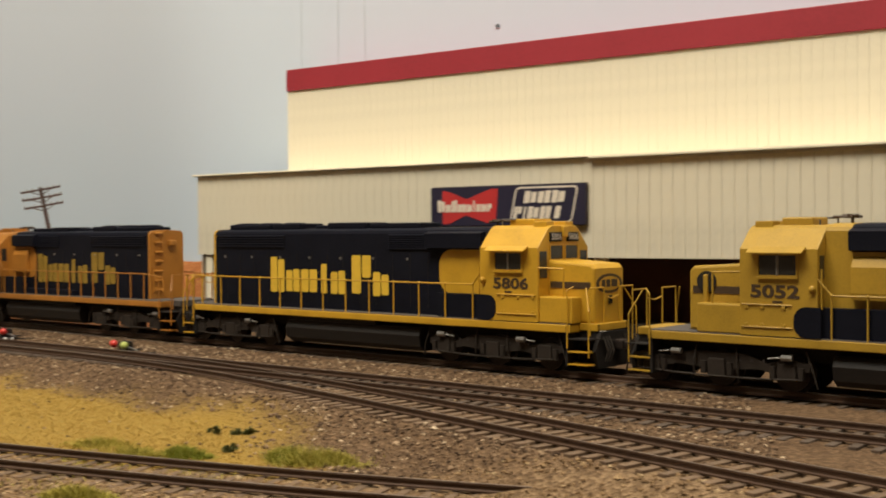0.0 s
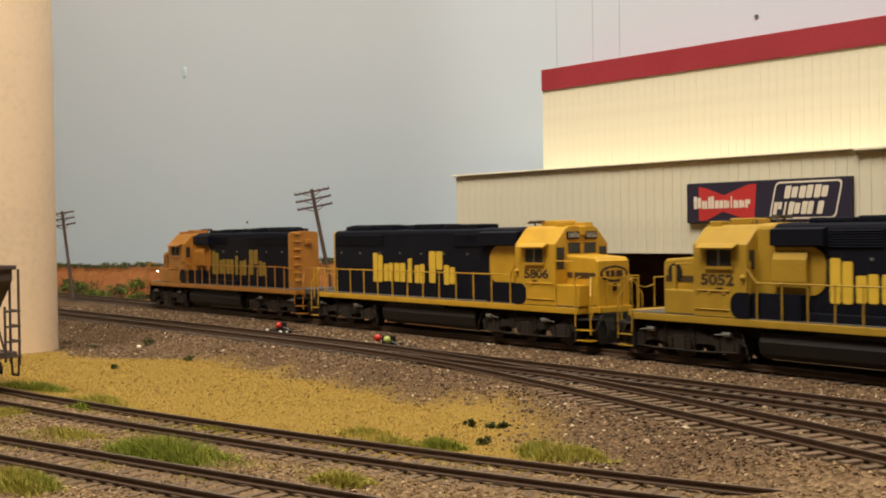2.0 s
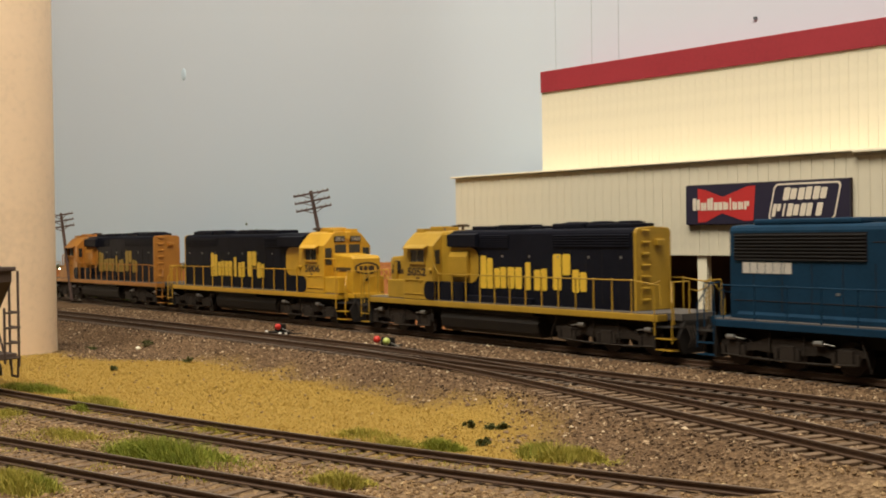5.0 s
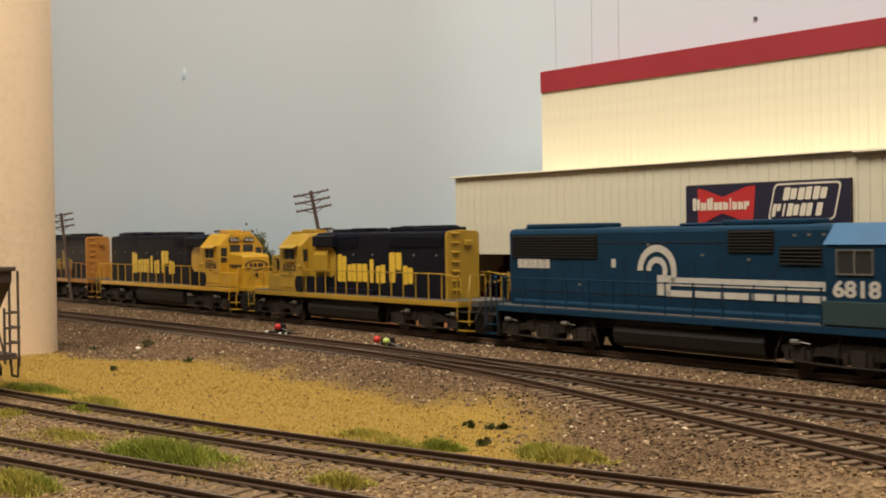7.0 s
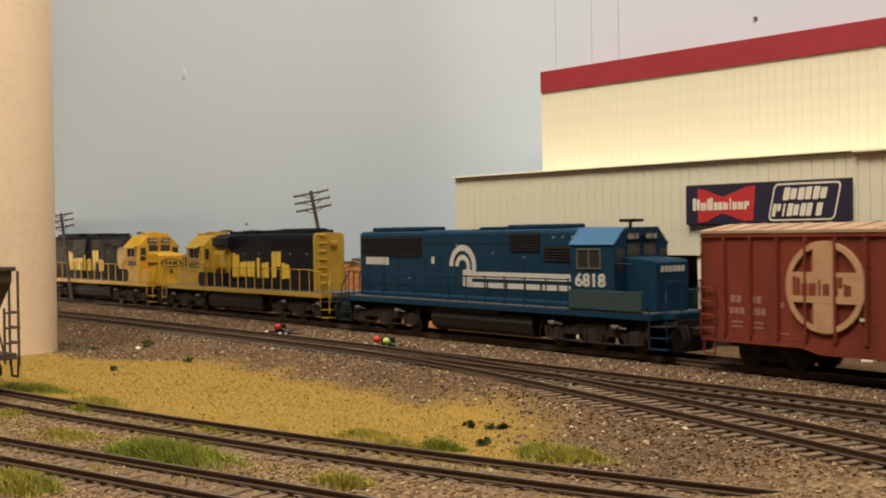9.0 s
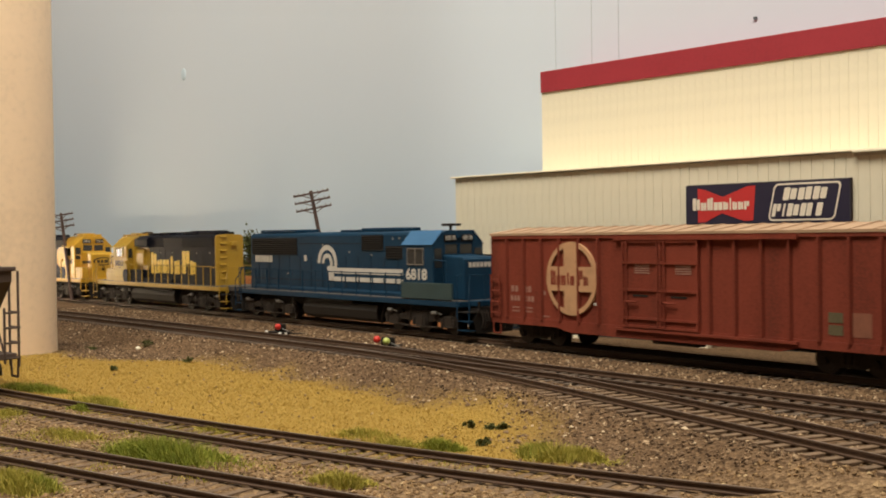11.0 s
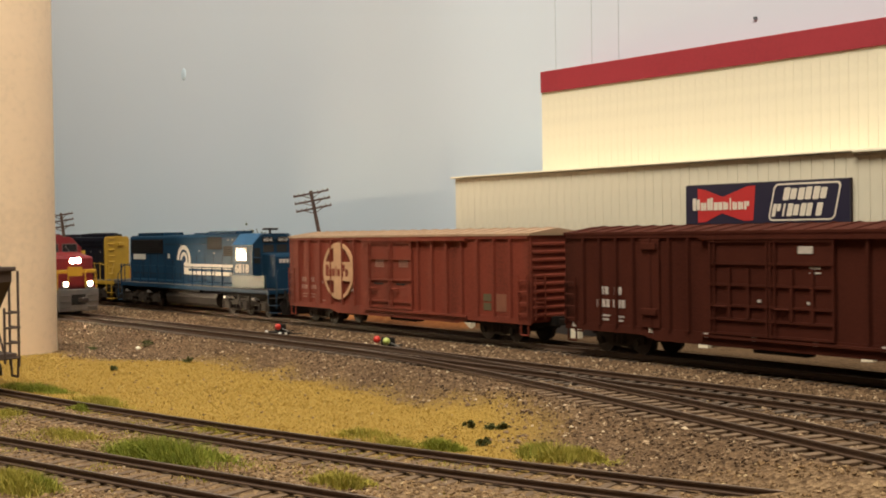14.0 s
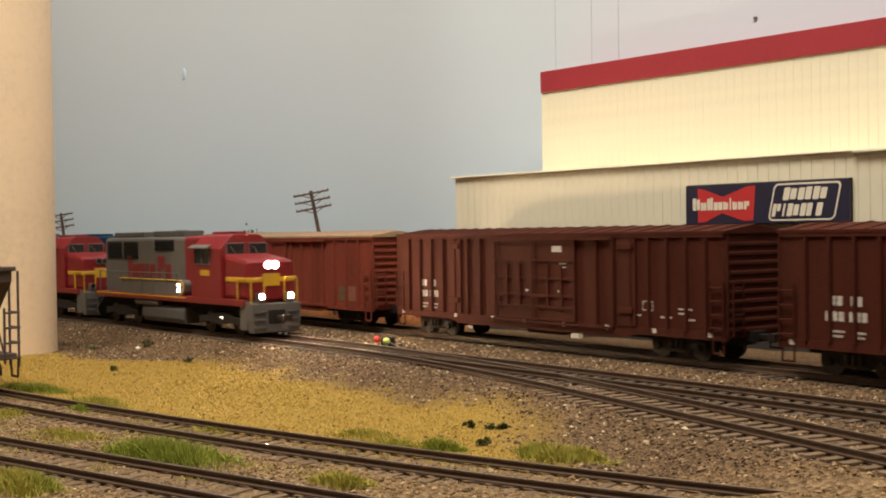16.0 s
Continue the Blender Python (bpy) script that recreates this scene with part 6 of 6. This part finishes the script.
def tree(x, y, z, h, seed):
    t = thing("tree", mm(x, y, z), "small dark green tree behind the tracks", "tree")
    bm = bmesh.new()
    bm_rod(bm, (0, 0, 0), (0.4, 0, h * 0.55), 1.2, 8, 0.6)
    rg = random.Random(seed)
    for k in range(7):
        a = rg.uniform(0, 6.3)
        z0 = h * rg.uniform(0.3, 0.55)
        bm_rod(bm, (0.2, 0, z0), (math.cos(a) * h * 0.2, math.sin(a) * h * 0.2, z0 + h * 0.25), 0.5, 6, 0.2)
    part("trunk", bm, M_WOOD, t, "tapered trunk with limbs")
    o = bush("crown", 0, 0, h * 0.3, h * 0.24, h * 0.60, 5000, G_BUSH, "", "", seed, 1.7)
    for key in ("label", "category", "kind"):
        if key in o:
            del o[key]
    o.parent = t
    o["label"] = "uneven dark green crown"


tree(-138, 848, 8, 46, 7)


def stones(name, spots, material, label, size=(0.35, 0.95)):
    rng = random.Random(name)
    co, fa = [], []
    base = [Vector(v) for v in ((1, 0, 0), (-1, 0, 0), (0, 1, 0), (0, -1, 0), (0, 0, 1), (0, 0, -1))]
    tri = ((0, 2, 4), (2, 1, 4), (1, 3, 4), (3, 0, 4), (2, 0, 5), (1, 2, 5), (3, 1, 5), (0, 3, 5))
    for x, y in spots:
        z = ground_z(x, y)
        q = Euler((rng.uniform(0, 6), rng.uniform(0, 6), rng.uniform(0, 6))).to_matrix()
        s = rng.uniform(*size) * (1.6 if rng.random() < 0.04 else 1)
        n = len(co)
        for v in base:
            w = q @ (v * s * rng.uniform(0.6, 1.1))
            co.append(((x + w.x) * U, (y + w.y) * U, (z + 0.15 + w.z * 0.7) * U))
        fa += [(a + n, b + n, c + n) for a, b, c in tri]
    me = bpy.data.meshes.new(name)
    me.from_pydata(co, [], fa)
    me.materials.append(material)
    return tagged(new(name, me), label, "gravel", kind="stuff")


def ballast():
    rng = random.Random(11)
    main, dusty = [], []
    for _ in range(170000):
        x, y = rng.uniform(-330, 230), rng.uniform(190, 900)
        if abs(x) > y * 0.42 + 30:
            continue
        s, o = main_coords(x, y)
        if not (-26 < o < 300):
            continue
        if rng.random() > min(1.0, (330 / y) ** 1.2) + 0.12:
            continue
        if rng.random() < field_mask(x, y) * 0.985:
            continue
        # keep the rails clear
        yc, yd = 299 - 0.72 * x + 0.0006 * x * x, 235 - 0.745 * x
        d1, d2 = abs(y - yc) / 1.23, abs(y - yd) / 1.25
        dist = [abs(o), abs(o - off_second(s)), d1, d2] + ([abs(o - off_branch(s))] if s > 236 else [])
        if any(abs(d - 8.67) < 1.5 for d in dist):
            continue
        if any(d < 14 for d in dist) and rng.random() < 0.55:
            continue
        (dusty if o > 150 and rng.random() < 0.8 or d1 < 20 else main).append((x, y))
    stones("ballast_stones", main, G_STONE, "loose brown-grey ballast stones")
    stones("gravel_stones", dusty, G_DUST, "loose warm tan gravel")


ballast()
bm = bmesh.new()
bm_ball(bm, (0, 0, 0), 2.4, 10, 7, 0.7)
for v in bm.verts:
    v.co *= 1 + 0.25 * noise.noise(v.co * 0.9)
tagged(part("pale_stone", bm, M_CREAM, m=mm(48, 335, -9.6)), "pale cream pebble on the gravel", "stone")

# ---- backdrop blemishes ----
M_SCUFF = mat("dark_scuff", (0.10, 0.12, 0.14), 0.9)
M_SEAM = mat("board_seam", (0.47, 0.535, 0.585), 0.9)


def on_backdrop(name, prof, material, label, category, thick=0.25):
    bm = bmesh.new()
    bm_prism(bm, prof, -thick, 0.0, "y")
    return tagged(part(name, bm, material, m=wall_m(BACK - 0.02)), label, category, kind="structure")


for k, (al, w, z0, z1) in enumerate(((82, 0.35, 60, 420), (63, 0.35, 60, 420), (36, 0.3, 90, 260))):
    on_backdrop("seam", [(al, z0), (al + w, z0), (al + w * 1.5, z1), (al + w * 0.5, z1)], M_SEAM, "thin vertical joint in the backdrop board", "seam")
rng = random.Random(21)
for k in range(9):
    a, z = 38 + rng.gauss(0, 6), 92 + rng.gauss(0, 4)
    w, h = rng.uniform(0.5, 1.4), rng.uniform(1, 3.6)
    on_backdrop("scuff", [(a, z), (a + w, z + 0.4), (a + w * 0.7, z + h), (a - w * 0.4, z + h * 0.8)], M_SCUFF if k % 2 else M_SEAM, "small dark scuff on the backdrop", "scuff")
on_backdrop("nail_hole", rnd_rect(166.2, 168.2, 149.8, 151.6, 0.7, 3), M_SCUFF, "small dark nail hole in the backdrop", "nail hole", 0.5)
bm = bmesh.new()
bm_ball(bm, (0, 0, 0), 4.2, 16, 10)
bmesh.ops.scale(bm, vec=(1, 0.22, 1.2), verts=bm.verts)
tagged(part("filler_bump", bm, M_BACK, m=wall_m(BACK, -394, 187.5)), "painted bump on the backdrop", "bump", kind="structure")


# ---- motion ----
def train_shift(t):
    u = t - 9
    return 62.755 * u - 0.19008 * u * u + 0.00696 * u ** 3 + 0.002244 * u ** 4


def second_pos(t):
    u = max(t - 16, -3.0)
    return 63.5 + 137.5 * u + 5.6 * u * u + min(max(t, 8) - 13, 0) * 103.9 + min(t - 8, 0) * 30


def motions():
    times = [i * 0.5 for i in range(33)]
    for ob, s0, turned in ((loco_a, -466.5, 1), (loco_b, -234.5, 0), (loco_c, 9.0, 1), (loco_d, 253.0, 0), (car_e, 499.0, 0), (car_f, 735.5, 0), (car_g, 972.0, 0)):
        rows = []
        for t in times:
            x, y, h = main_line(s0 - train_shift(t))
            rows.append((t, mm(x, y, 0, 0, 0, math.degrees(h) + 180 * turned)))
        walk(ob, rows)
    for ob, ds in ((war_1, 0.0), (war_2, -209.0)):
        rows = []
        for t in times:
            s = second_pos(t) + ds
            x, y, h = main_line(s, off_second(s))
            rows.append((t, mm(x, y, -1.0, 0, 0, math.degrees(h) + 2.1)))
        walk(ob, rows)
    # wheels roll with their cars
    for ob in (loco_a, loco_b, loco_c, loco_d, car_e, car_f, car_g, war_1, war_2):
        second = ob in (war_1, war_2)
        turned = ob in (loco_a, loco_c)
        for w in ob.children:
            if not w.name.startswith("wheelset"):
                continue
            p = w.matrix_basis.translation.copy()
            r = p.z / U
            if second:
                ts = [0.0, 6.0, 12.0] + [12.0 + 0.0625 * i for i in range(1, 65)]
            else:
                ts = [0.125 * i for i in range(129)]
            rows = []
            for t in ts:
                roll = (second_pos(max(t, 12.0)) if second else -train_shift(t)) / r
                roll *= -1 if turned else 1
                rows.append((t, Matrix.Translation(p) @ Matrix.Rotation(roll, 4, "Y")))
            walk(w, rows)


motions()
